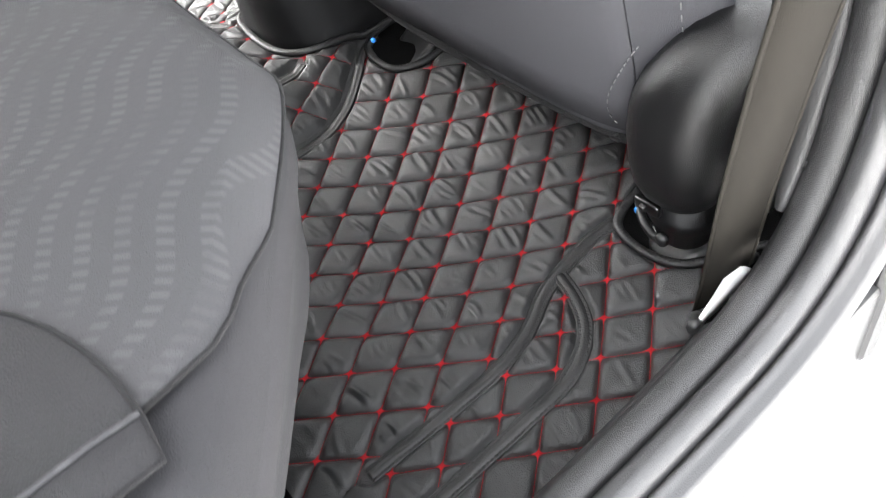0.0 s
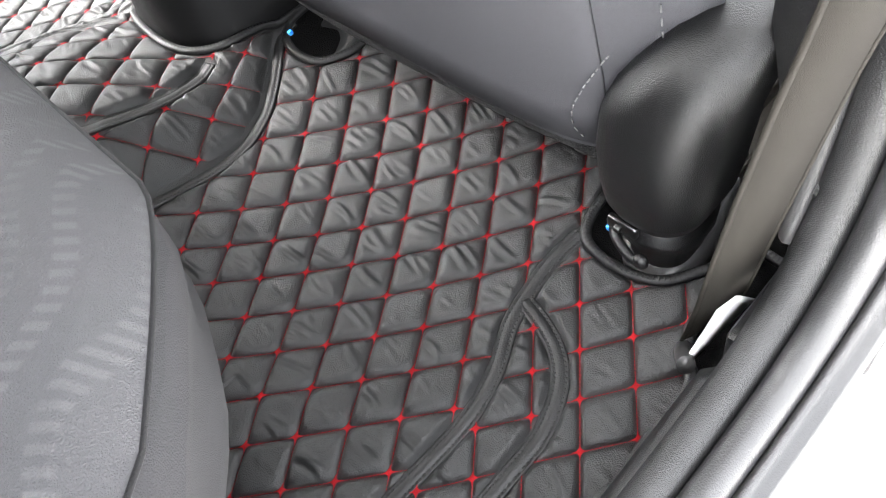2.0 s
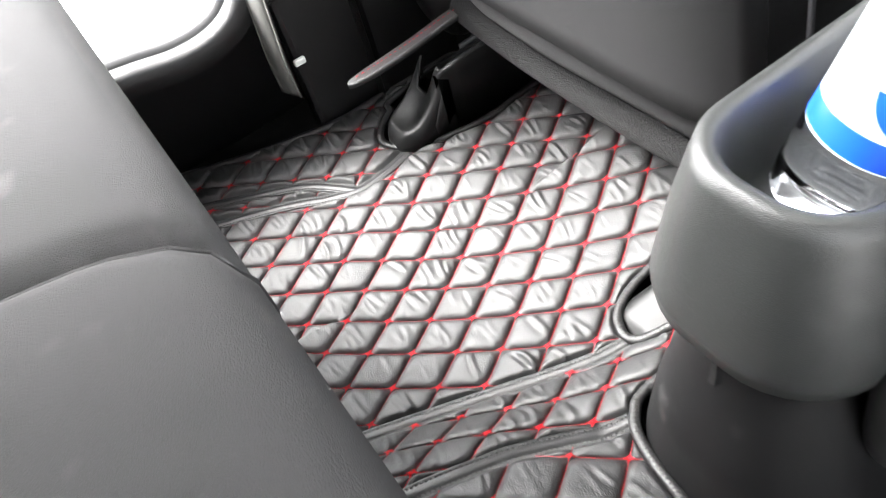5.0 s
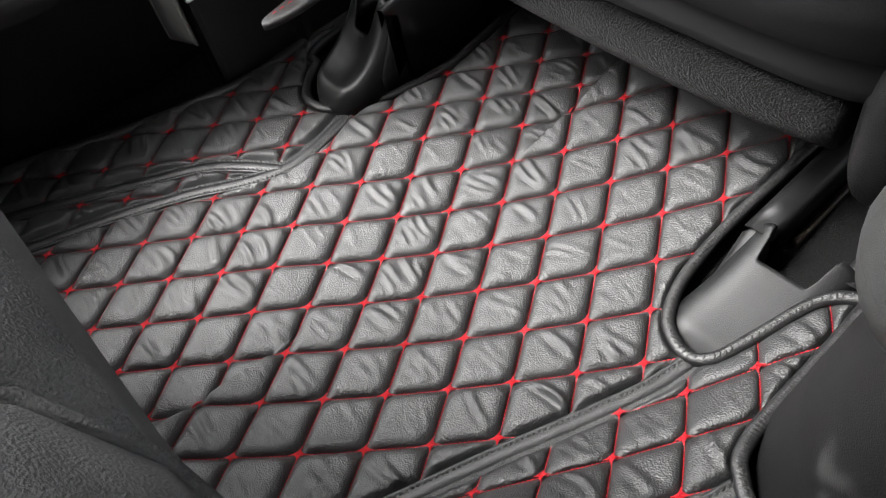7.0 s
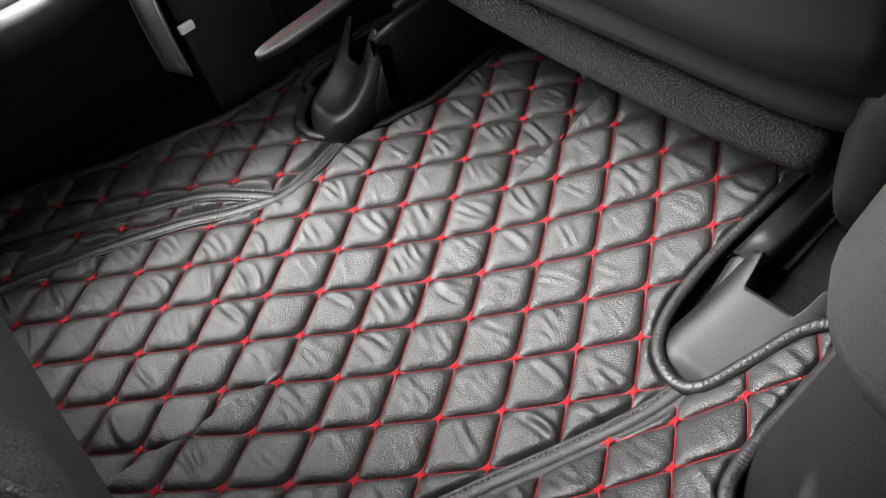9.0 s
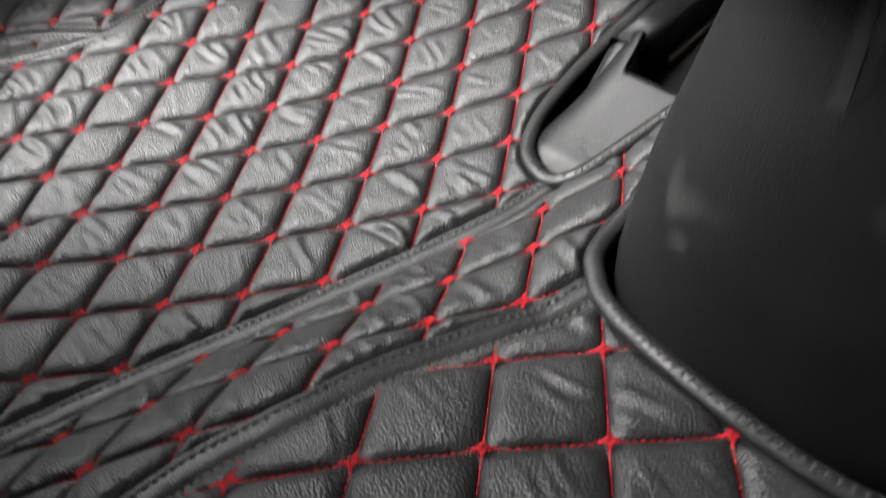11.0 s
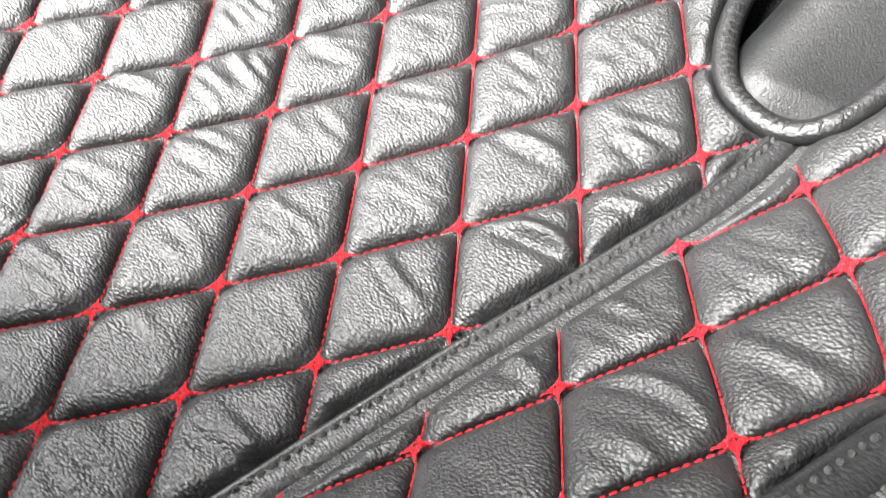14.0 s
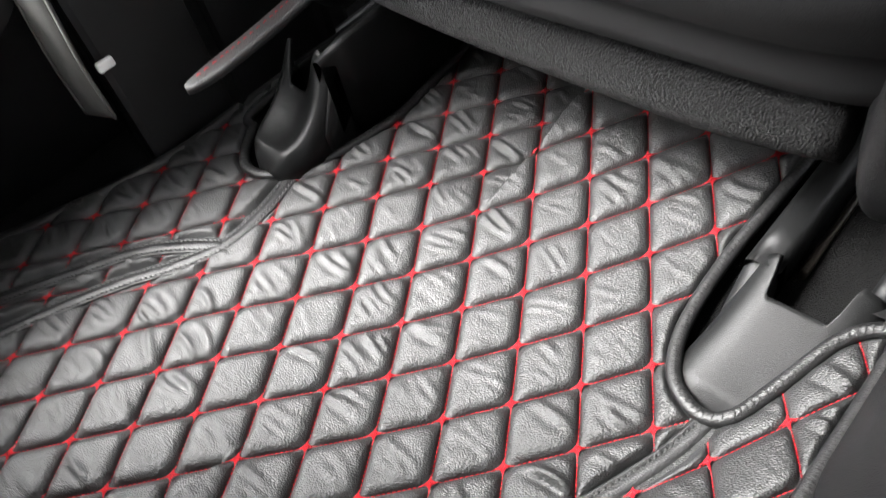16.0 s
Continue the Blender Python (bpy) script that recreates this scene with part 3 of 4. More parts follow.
# a bound tongue of the mat lying on the outer rail's side
q = smooth_line([(-0.612, -0.034, 0.098), (-0.606, 0.0, 0.103), (-0.598, 0.05, 0.112), (-0.590, 0.12, 0.125), (-0.58, 0.22, 0.13)], 0.006)
ends = np.linspace(0, 1, len(q))
rings = [[(p[0] + a * 0.009 * min(1, math.sqrt(max(0.02, e * 9))), p[1], p[2] + b) for a, b in ((-1, -0.004), (-1.06, 0.0), (-0.9, 0.004), (-0.6, 0.0025), (0, 0.0045), (0.6, 0.0025), (0.9, 0.004), (1.06, 0.0), (1, -0.004))] for p, e in zip(q, ends)]
tongue = part("mat_tongue", mesh_of("mat_tongue", *loft(rings), LEATHER), mat, "narrow bound tongue of black leather")
seam = q + np.array((0, 0, 0.0055))
part("stitching", mesh_of("stitching", *join(*[dash(seam[k] * 0.85 + seam[k + 1] * 0.15, seam[k] * 0.3 + seam[k + 1] * 0.7, 0.0006, 0.0004) for k in range(2, len(seam) - 1)]), THREAD), tongue, "red thread")

# ---- the car's shell ----
def structure(name, pieces, mat_, label="", smooth=False):
    ob = new(name, mesh_of(name, *join(*pieces), mat_, smooth))
    return tagged(ob, label, name.split("_")[0], "", "structure")


fx, fy = np.meshgrid(np.arange(-0.84, 0.72, 0.02), np.arange(-0.70, 1.25, 0.02))
fz = ground(fx, np.clip(fy, -0.40, 0.25)) - 0.009
n = fx.shape[1]
structure("floor", [(np.stack([fx, fy, fz], -1).reshape(-1, 3), [(a * n + b, a * n + b + 1, (a + 1) * n + b + 1, (a + 1) * n + b) for a in range(fx.shape[0] - 1) for b in range(n - 1)])], CARPET, "black moulded carpet of the car's floor", True)
structure("underbody", [box(-0.74, 0.74, -1.5, 1.6, -0.16, -0.08, 0.01)], BODY_PAINT, "painted steel floor pan")
structure("ground", [([(-60, -60, -0.40), (60, -60, -0.40), (60, 60, -0.40), (-60, 60, -0.40)], [(0, 1, 2, 3)])], CONCRETE, "pale concrete ground outside the car")
structure("ceiling", [box(-0.55, 0.55, -1.1, 0.75, 1.08, 1.11, 0.01)], HEADLINER, "pale cloth headliner")
structure("roof", [box(-0.58, 0.58, -1.15, 0.80, 1.113, 1.14, 0.01)], BODY_PAINT, "painted steel roof")
# unseen rails, added to shape the light that enters over the doors
for s, side in ((-1, "left"), (1, "right")):
    rail_line = smooth_line([(s * 0.565, -1.12, 1.03), (s * 0.570, -0.4, 1.06), (s * 0.570, 0.3, 1.05), (s * 0.555, 0.75, 1.00)], 0.05)
    structure("trim_roof_rail_" + side, [sweep(rail_line, [(0.028 * math.cos(a), 0.045 * math.sin(a)) for a in np.linspace(0, 2 * math.pi, 13)[:-1]])], HEADLINER, "unseen pale cloth trim shaping light along the roof's side", True)
# unseen, windowless up to the roof to keep light out from behind
structure("wall_rear", [box(-0.80, 0.80, -1.20, -1.12, -0.08, 1.07, 0.01)], CARPET, "unseen dark panel blocking light behind the rear seat")
structure("wall_front", [box(-0.80, 0.80, 1.25, 1.32, -0.08, 0.70, 0.01)], PLASTIC, "dark bulkhead and dashboard")
for s, side in ((-1, "left"), (1, "right")):
    structure("wall_" + side, [box(s * 0.74, s * 0.82, 0.16, 1.30, -0.08, 0.44, 0.01)], PLASTIC, "dark inner trim of a closed front door")
    # unseen quarter trim, its upper box added to cut light from the rear
    structure("wall_quarter_" + side, [box(s * 0.74, s * 0.82, -1.2, -0.72, -0.08, 0.70, 0.01), box(s * 0.60, s * 0.70, -1.2, -0.74, 0.68, 1.07, 0.01)], PLASTIC, "unseen dark trim blocking light beside the rear seat")
    # door opening: sill trim, rubber seal and lower centre pillar
    path = [(s * 0.728, -0.75, 0.22), (s * 0.728, -0.60, 0.14), (s * 0.728, -0.42, 0.105), (s * 0.728, -0.25, 0.10), (s * 0.728, -0.13, 0.10), (s * 0.728, -0.06, 0.115), (s * 0.728, -0.012, 0.16), (s * 0.726, 0.018, 0.23), (s * 0.722, 0.034, 0.35), (s * 0.70, 0.04, 0.60), (s * 0.585, 0.04, 1.05)]
    if s < 0:
        path = [(-0.735, -0.80, 0.36), (-0.735, -0.60, 0.26), (-0.735, -0.42, 0.212), (-0.735, -0.25, 0.190), (-0.735, -0.18, 0.178), (-0.735, -0.125, 0.184), (-0.735, -0.088, 0.212), (-0.733, -0.066, 0.27), (-0.730, -0.050, 0.36), (-0.705, -0.03, 0.60), (-0.585, 0.0, 1.05)]
    line = smooth_line(path, 0.012)
    out = np.array((s, 0, 0))
    tan = np.gradient(line, axis=0)
    tan /= np.linalg.norm(tan, axis=1)[:, None]
    inw = np.cross(tan, out)
    inw *= np.sign((inw * np.array((0, -1, 1))).sum(1))[:, None]

    def band(profile, closed=True):
        return loft([[q + out * a + w * b for a, b in profile] for q, w in zip(line, inw)], closed, closed)
    seal = tagged(new("door_seal"), "grey rubber seal round an open rear door", "door seal", "door seals", "")
    part("seal_lip", mesh_of("seal_lip", *band([(-0.036, -0.02), (-0.036, 0.004), (-0.030, 0.010), (-0.014, 0.010), (-0.011, 0.004), (-0.011, -0.02)]), TRIM), seal, "matt grey plastic trim lip")
    part("seal_bulb", mesh_of("seal_bulb", *band([(-0.010, -0.02), (-0.010, 0.006), (-0.005, 0.014), (0.003, 0.017), (0.010, 0.013), (0.013, 0.004), (0.013, -0.02)]), RUBBER), seal, "grey rubber bulb")
    part("seal_channel", mesh_of("seal_channel", *band([(0.0135, -0.02), (0.0135, 0.002), (0.017, 0.007), (0.021, 0.003), (0.023, 0.000), (0.028, 0.002), (0.031, -0.004), (0.031, -0.02)]), RUBBER), seal, "grooved outer rubber flange")
    if s > 0:
        # the pillar's trim widens inwards above the sill
        rings = []
        for q, w in zip(line, inw):
            if q[1] > -0.05 and 0.15 < q[2] < 0.75:
                wide = float(np.interp(q[2], (0.15, 0.20, 0.28), (0.004, 0.022, 0.050)))
                rings.append([q + out * a + w * b for a, b in ((-0.0365, -0.02), (-0.0365, 0.006), (-0.040, 0.008), (-0.036 - wide, 0.004), (-0.038 - wide, 0.0), (-0.038 - wide, -0.02))])
        structure("trim_pillar_edge", [loft(rings)], TRIM, "matt grey plastic edge of the centre pillar", True)
    # sill panel falling from the seal to the floor
    prof = [(-0.034, 0.0), (-0.045, -0.02), (-0.052, -0.055), (-0.056, -0.12)] if s > 0 else [(-0.030, 0.0), (-0.010, -0.012), (0.006, -0.035), (0.024, -0.09), (0.050, -0.15), (0.060, -0.21)]
    prof_path = smooth_line([(s * 0.728, -0.80, 0.14), (s * 0.728, -0.42, 0.10), (s * 0.728, -0.25, 0.095), (s * 0.728, -0.08, 0.10)], 0.02) if s > 0 else smooth_line([(-0.735, -0.80, 0.35), (-0.735, -0.42, 0.205), (-0.735, -0.25, 0.184), (-0.735, -0.12, 0.18), (-0.735, -0.03, 0.19)], 0.02)
    rings = [[(q[0] + s * a, q[1], q[2] + b) for a, b in prof] for q in prof_path]
    v, f = loft(rings, False, False)
    sill = new("trim_sill_" + side, mesh_of("trim_sill_" + side, v, f, PLASTIC))
    sol = sill.modifiers.new("thick", "SOLIDIFY")
    sol.thickness = 0.003
    tagged(sill, "black plastic door sill trim", "sill trim", "", "structure")
    structure("wall_sill_" + side, [box(s * (0.70 if s > 0 else 0.795), s * (0.752 if s > 0 else 0.84), -0.78, 0.05, -0.10, 0.07 if s > 0 else 0.16, 0.008)], PLASTIC, "black plastic under the door sill")
    structure("trim_pillar_" + side, [box(0.682, 0.70, -0.06, 0.20, -0.05, 0.10, 0.006), box(0.684, 0.70, 0.0, 0.20, 0.10, 0.20, 0.006)] if s > 0 else [box(-0.735, -0.708, -0.060, 0.20, -0.05, 0.60, 0.008)], PLASTIC, "black plastic kick panel at the pillar's foot")
    # lower centre pillar
    structure("wall_pillar_" + side, [box(s * 0.695, s * 0.76, 0.035, 0.16, -0.05, 0.62, 0.012), box(s * 0.60, s * 0.70, 0.06, 0.15, 0.62, 1.09, 0.01)], PLASTIC, "dark plastic centre pillar trim")

# ---- rear seat ----
def cushion(x0, x1, corner, name, label, cloth, mat_top, seed):
    """A seat cushion: a soft box with a rolled front edge and a rounded outer corner."""
    t = thing(name, label, "rear seat", group="rear seat cushions")
    nx_ = 44
    rows_ = []
    for a in range(nx_ + 1):
        u = a / nx_
        x = x0 + (x1 - x0) * u
        ring = []
        bend0, bend1 = (0.0 if abs(x0) > 0.5 else 1.0), (0.0 if abs(x1) > 0.5 else 1.0)
        # front edge in plan
        d = max(0.0, abs(x) - 0.555)
        front = (-0.262 if x > 0.12 else -0.259) - (0.80 * d * d / (d + 0.03) if corner else 0)
        edge = min(1.0, min(u, 1 - u) * (x1 - x0) / 0.018)
        drop = 0.010 * (1 - edge) ** 2
        # the front panel leans back below the roll, the right cushion's further than the others'
        under = (0.085, 0.075, 0.050, 0.024, 0.010, 0.003)
        if x0 > 0.12:
            mid, top = float(np.interp(x, (0.45, 0.50, 0.55, 0.60), (0.3, 0.55, 0.8, 1.0))), float(np.interp(x, (0.50, 0.56, 0.60, 0.70), (0.15, 0.6, 0.8, 1.0)))
            under = (0.185, 0.165, 0.105 * mid, 0.060 * top, 0.032 * top, 0.008 * top)
        pts = [(front - o, z) for o, z in zip(under, (0.02, 0.10, 0.19, 0.262, 0.315, 0.350))] + [(front, 0.376), (front - 0.003, 0.397), (front - 0.012, 0.406), (front - 0.045, 0.409), (front - 0.16, 0.404), (front - 0.28, 0.392), (front - 0.45, 0.372), (front - 0.60, 0.35)]
        outline = smooth_line(pts, 0.006)
        at = np.linspace(0, len(outline) - 1, 52)
        for y, z in zip(*[np.interp(at, np.arange(len(outline)), outline[:, c]) for c in (0, 1)]):
            w = noise.noise((x * 9, y * 9, seed)) * 0.004
            b = max(0.0, front - y) if z > 0.33 else 0.0
            b = min(b, 0.2)
            shift = -(0.038 * (1 - math.exp(-b / 0.025)) + 0.22 * b) * (bend0 * (1 - u) + bend1 * u)
            ring.append((x + shift, y, z - drop * (1 if z > 0.30 else 0.4) + w))
        rows_.append(ring)
    v, f = loft(rows_, False, False)
    me = mesh_of("cushion", v, f, cloth)
    ob = part("cushion", me, t)
    if mat_top:
        # the woven insert, inside a seam that follows the front edge and swings round a plain disc
        cols = []
        for a in range(61):
            u = a / 60
            col = []
            for b in range(41):
                w = b / 40
                x = x0 + 0.012 + (0.697 - x0 - 0.012) * u
                d = max(0.0, abs(x) - 0.555)
                fr = -0.262 - (0.80 * d * d / (d + 0.03))
                y_front, y_back = min(fr + 0.003 - 0.008 * float(np.clip((x - 0.60) / 0.08, 0, 1)) ** 1.5, float(np.interp(x, (0.670, 0.687, 0.697), (-0.335, -0.355, -0.385))) if x > 0.67 else 0.0), -0.80
                y_back = min(y_back, y_front - 0.004)
                y = y_front + (y_back - y_front) * w
                z = float(np.interp(fr - y, (0.0, 0.003, 0.012, 0.045, 0.16, 0.28, 0.45, 0.60), (0.384, 0.397, 0.406, 0.409, 0.404, 0.392, 0.372, 0.35)))
                rim = min(1.0, 8 * w, 8 * (1 - w), 8 * u, 8 * (1 - u))
                b_ = min(0.2, max(0.0, fr - y))
                lean = -(0.038 * (1 - math.exp(-b_ / 0.025)) + 0.22 * b_) * (x1 - x) / (x1 - x0)
                col.append((x + lean, y, z + 0.0072 + 0.0012 * rim + noise.noise((x * 9, y * 9, seed)) * 0.004))
            cols.append(col)
        part("insert_panel", mesh_of("insert_panel", *loft(cols, False, False), mat_top), t, "woven cloth with rows of pale dashes")
        disc = []
        for k in range(9):
            ring = []
            for i in range(48):
                a = 2 * math.pi * i / 48
                r = min(0.135, 0.018 / max(0.05, math.cos(a))) * (k + 0.2) / 8.2
                x, y = 0.70 + r * math.cos(a), -0.52 + r * math.sin(a)
                flat = x
                d = max(0.0, abs(x) - 0.555)
                fr = -0.262 - (0.80 * d * d / (d + 0.03))
                z = float(np.interp(fr - y, (0.0, 0.003, 0.012, 0.045, 0.16, 0.28, 0.45, 0.60), (0.384, 0.397, 0.406, 0.409, 0.404, 0.392, 0.372, 0.35)))
                b_ = min(0.2, max(0.0, fr - y))
                x -= (0.038 * (1 - math.exp(-b_ / 0.025)) + 0.22 * b_) * max(0.0, x1 - x) / (x1 - x0)
                ring.append((x, y, z + 0.0104 + noise.noise((flat * 9, y * 9, seed)) * 0.004))
            disc.append(ring)
        part("disc_panel", mesh_of("disc_panel", *loft(disc, True, False), DISC_CLOTH), t, "plain darker round cloth panel")
        for line_ in ([c_[0] for c_ in cols], disc[-1][4:44]):
            part("seam_piping", mesh_of("seam_piping", *sweep(np.array(line_), circle(0.0011, 6)), DARK_CLOTH), t, "dark sewn seam")
        cross = [disc[k][32] for k in range(8, -1, -1)] + [disc[k][12] for k in range(9)]
        part("seam_piping", mesh_of("seam_piping", *sweep(np.array(cross) + (0, 0, 0.001), circle(0.0012, 6)), PATTERN), t, "pale sewn seam across the round panel")
    for side_x in (x0, x1):
        q = [r for r in rows_[0 if side_x == x0 else -1]]
        q3 = np.array([p for p in q if p[2] > 0.12])
        part("seam_piping", mesh_of("seam_piping", *sweep(q3, circle(0.0016, 6), up=(1, 0, 0)), cloth), t, "raised seam along the cushion's edge")
    part("seat_base", mesh_of("seat_base", *box(x0 + 0.01, x1 - 0.01, -0.86, -0.43, -0.01, 0.30, 0.01), CARPET), t, "black carpeted seat base")
    return t


cushion(-0.72, -0.127, True, "rear_seat_cushion", "worn dark cloth rear seat cushion with pale scuffs", REAR_CLOTH, None, 1.0)
cushion(-0.126, 0.120, False, "rear_seat_cushion", "dark cloth middle cushion of the rear seat", REAR_CLOTH, None, 2.0)
cushion(0.122, 0.745, True, "rear_seat_cushion", "grey rear seat cushion with woven dash pattern", GREY_CLOTH, PATTERN, 3.0)
back = thing("rear_bench", "dark grey cloth rear bench behind the cushions", "bench seat")
part("backrest", mesh_of("backrest", *box(-0.70, 0.70, -1.08, -0.90, 0.30, 0.95, 0.05, 4), REAR_CLOTH), back)

# ---- front seats ----
def front_seat(cx, y0, cloth, label):
    """A front seat, seen from behind."""
    t = thing("front_seat", label, "car seat", group="front seats")
    hw = 0.25 if cx < 0 else 0.271
    rows_ = []
    for a in range(41):
        u = -1 + a / 20
        x = cx + hw * u
        r = abs(u) ** 6
        ring = []
        for z, dy in ((0.145, 0.030), (0.150, 0.012), (0.165, 0.004), (0.22, 0.0), (0.32, -0.012), (0.44, -0.035), (0.58, -0.065), (0.72, -0.095), (0.80, -0.10), (0.83, -0.07), (0.83, 0.02)):
            if cx > 0 and z < 0.2:
                z -= 0.019
            ring.append((x, y0 + dy + 0.055 * r + 0.004 * noise.noise((x * 8, z * 8, cx)), z - 0.0 * r))
        rows_.append(ring)
    v, f = loft(rows_, False, False)
    me = mesh_of("back_shell", v, f, cloth)
    ob = part("back_shell", me, t, "smooth cloth back panel")
    sol = ob.modifiers.new("thick", "SOLIDIFY")
    sol.thickness, sol.offset = 0.06, 1.0
    # pocket panel on the back and the pale cover above it
    def skin(name, z0_, z1_, lift, mat_, label_, w=0.215):
        rings = []
        for z in np.linspace(z0_, z1_, 9):
            dy = np.interp(z, (0.165, 0.22, 0.32, 0.44, 0.58, 0.72, 0.80), (0.004, 0.0, -0.012, -0.035, -0.065, -0.095, -0.10))
            rings.append([(cx + w * u, y0 + dy + 0.055 * abs(u * w / hw) ** 6 - lift, z) for u in np.linspace(-1, 1, 25)])
        ob_ = part(name, mesh_of(name, *loft(rings, False, False), mat_), t, label_)
        th = ob_.modifiers.new("thick", "SOLIDIFY")
        th.thickness = 0.004
    skin("back_pocket", 0.19 if cx < 0 else 0.150, 0.428, 0.006 if cx < 0 else 0.003, cloth, "flat cloth pocket")
    if cx > 0:
        skin("back_cover", 0.471, 0.78, 0.006, WHITE, "white cover over the upper back", 0.24)
    for sx in ((1,) if cx > 0 else (-1, 1)):
        x = cx + sx * (hw - (0.014 if cx < 0 else 0.030))
        q = smooth_line([(x, y0 + 0.042, 0.16), (x, y0 + 0.036, 0.22), (x, y0 + 0.024, 0.32), (x, y0 + 0.001, 0.44), (x, y0 - 0.027, 0.58), (x, y0 - 0.057, 0.72)], 0.01) + np.array((0, -0.004, 0))
        part("seam_piping", mesh_of("seam_piping", *sweep(q, circle(0.0022, 6), up=(1, 0, 0)), SEAT_CLOTH), t, "raised double seam")
        if cx > 0:
            rows2 = []
            for off in (-0.007, 0.007):
                for k in range(0, len(q) - 1, 1):
                    a_, b_ = q[k] + (off, -0.002, 0), q[k] * 0.45 + q[k + 1] * 0.55 + (off, -0.002, 0)
                    rows2.append(sweep(np.array([a_, b_]), circle(0.0006, 5), up=(1, 0, 0)))
            part("seam_stitching", mesh_of("seam_stitching", *join(*rows2), HEM_THREAD), t, "two rows of pale thread")
            hem = smooth_line([(0.562, 0, 0.245), (0.5546, 0, 0.2325), (0.5417, 0, 0.208), (0.532, 0, 0.184), (0.5317, 0, 0.166), (0.540, 0, 0.157)], 0.0065)
            for p in hem:
                p[1] = y0 + float(np.interp(p[2], (0.165, 0.22, 0.32), (0.004, 0.0, -0.012))) + 0.055 * abs((p[0] - cx) / hw) ** 6 - 0.0052
            rows2 = [sweep(np.array([a_, a_ * 0.45 + b_ * 0.55]), circle(0.0006, 5), up=(1, 0, 0)) for a_, b_ in zip(hem[:-1], hem[1:])]
            part("hem_stitching", mesh_of("hem_stitching", *join(*rows2), HEM_THREAD), t, "row of pale thread along the hem")
    # rolled cloth along the cushion's rear edge
    rr, rz, ry = (0.030, 0.118, 0.04) if cx < 0 else (0.014, 0.130, 0.024)
    q = smooth_line([(cx - (0.24 if cx < 0 else 0.19), y0 + ry + 0.005, rz + 0.007), (cx - 0.1, y0 + ry, rz), (cx + 0.1, y0 + ry, rz), (cx + (0.185 if cx < 0 else 0.24), y0 + ry + 0.005, rz + 0.007)], 0.02)
    part("base_roll", mesh_of("base_roll", *sweep(q, circle(rr, 14, rr * 0.87)), ROLL), t, "dark woven roll under the seat's back")
    part("cushion_pan", mesh_of("cushion_pan", *box(cx - 0.24, cx + 0.24, y0 + 0.05, y0 + 0.5, 0.14, 0.30, 0.03, 3), cloth), t)
    return t


seat_r = front_seat(0.339, -0.02, SEAT_CLOTH, "charcoal cloth front seat above the quilted mat")
# the left seat's cloth carries its shade as a darker colour
seat_l = front_seat(-0.365, 0.10, DARK_CLOTH, "front seat in shade-darkened cloth with a woven roll along its lower edge")

# ---- seat hinge covers, rails ----
def hinge_cover(parent, foot, head, hx, hy, mat_=PLASTIC):
    """A smooth moulded shell, fullest above its middle."""
    rings = []
    for k in range(25):
        t = k / 24
        g = math.sqrt(max(0.0, 1 - abs((t - 0.52) / 0.53) ** 3.0)) * (0.72 + 0.28 * t)
        g = max(0.10, g)
        c = [foot[i] + (head[i] - foot[i]) * t for i in range(3)]
        rings.append(rounded(c[0], c[1], hx * g, hy * g, 0.85 * min(hx, hy) * g, c[2], 7))
    return part("hinge_cover", mesh_of("hinge_cover", *loft(rings), mat_), parent, "smooth plastic hinge cover")


COVER = [(0.1, 0.59, 0.014, 0.026, 0.03), (0.106, 0.59, 0.014, 0.035, 0.04), (0.12, 0.59, 0.015, 0.04, 0.046), (0.142, 0.59, 0.016, 0.0425, 0.049), (0.17, 0.591, 0.017, 0.0435, 0.051), (0.2, 0.594, 0.019, 0.0425, 0.051), (0.2208, 0.6, 0.023, 0.04, 0.051), (0.2384, 0.607, 0.028, 0.036, 0.05), (0.2528, 0.613, 0.034, 0.032, 0.046), (0.264, 0.618, 0.04, 0.027, 0.04), (0.2712, 0.621, 0.046, 0.02, 0.03), (0.2752, 0.623, 0.05, 0.01, 0.018)]
part("hinge_cover", mesh_of("hinge_cover", *loft([rounded(cx_, cy_, hx_, hy_, hx_ * 0.80, z_, 8) for z_, cx_, cy_, hx_, hy_ in COVER]), PLASTIC), seat_r, "large smooth black plastic hinge cover")
hinge_cover(seat_r, (0.056, 0.004, 0.130), (0.058, 0.004, 0.275), 0.026, 0.036, PALE_PLASTIC)
hinge_cover(seat_l, (-0.625, 0.15, 0.07), (-0.65, 0.17, 0.30), 0.045, 0.08)
hinge_cover(seat_l, (-0.150, 0.150, 0.06), (-0.150, 0.155, 0.22), 0.024, 0.045)


foot_rings = [rounded(0.588, 0.018, hx_, hy_, hx_ * 0.9, z_, 7) for z_, hx_, hy_ in ((0.038, 0.026, 0.030), (0.062, 0.028, 0.032), (0.066, 0.033, 0.037), (0.080, 0.034, 0.038), (0.084, 0.030, 0.034), (0.104, 0.028, 0.032))]
part("cover_foot", mesh_of("cover_foot", *loft(foot_rings), PLASTIC), seat_r, "black collar under the hinge cover")
part("lever", mesh_of("lever", *sweep(smooth_line([(0.556, -0.010, 0.070), (0.570, -0.022, 0.066), (0.586, -0.027, 0.062), (0.594, -0.025, 0.062)], 0.004), circle(0.0042, 8)), PLASTIC), seat_r, "small black release lever")
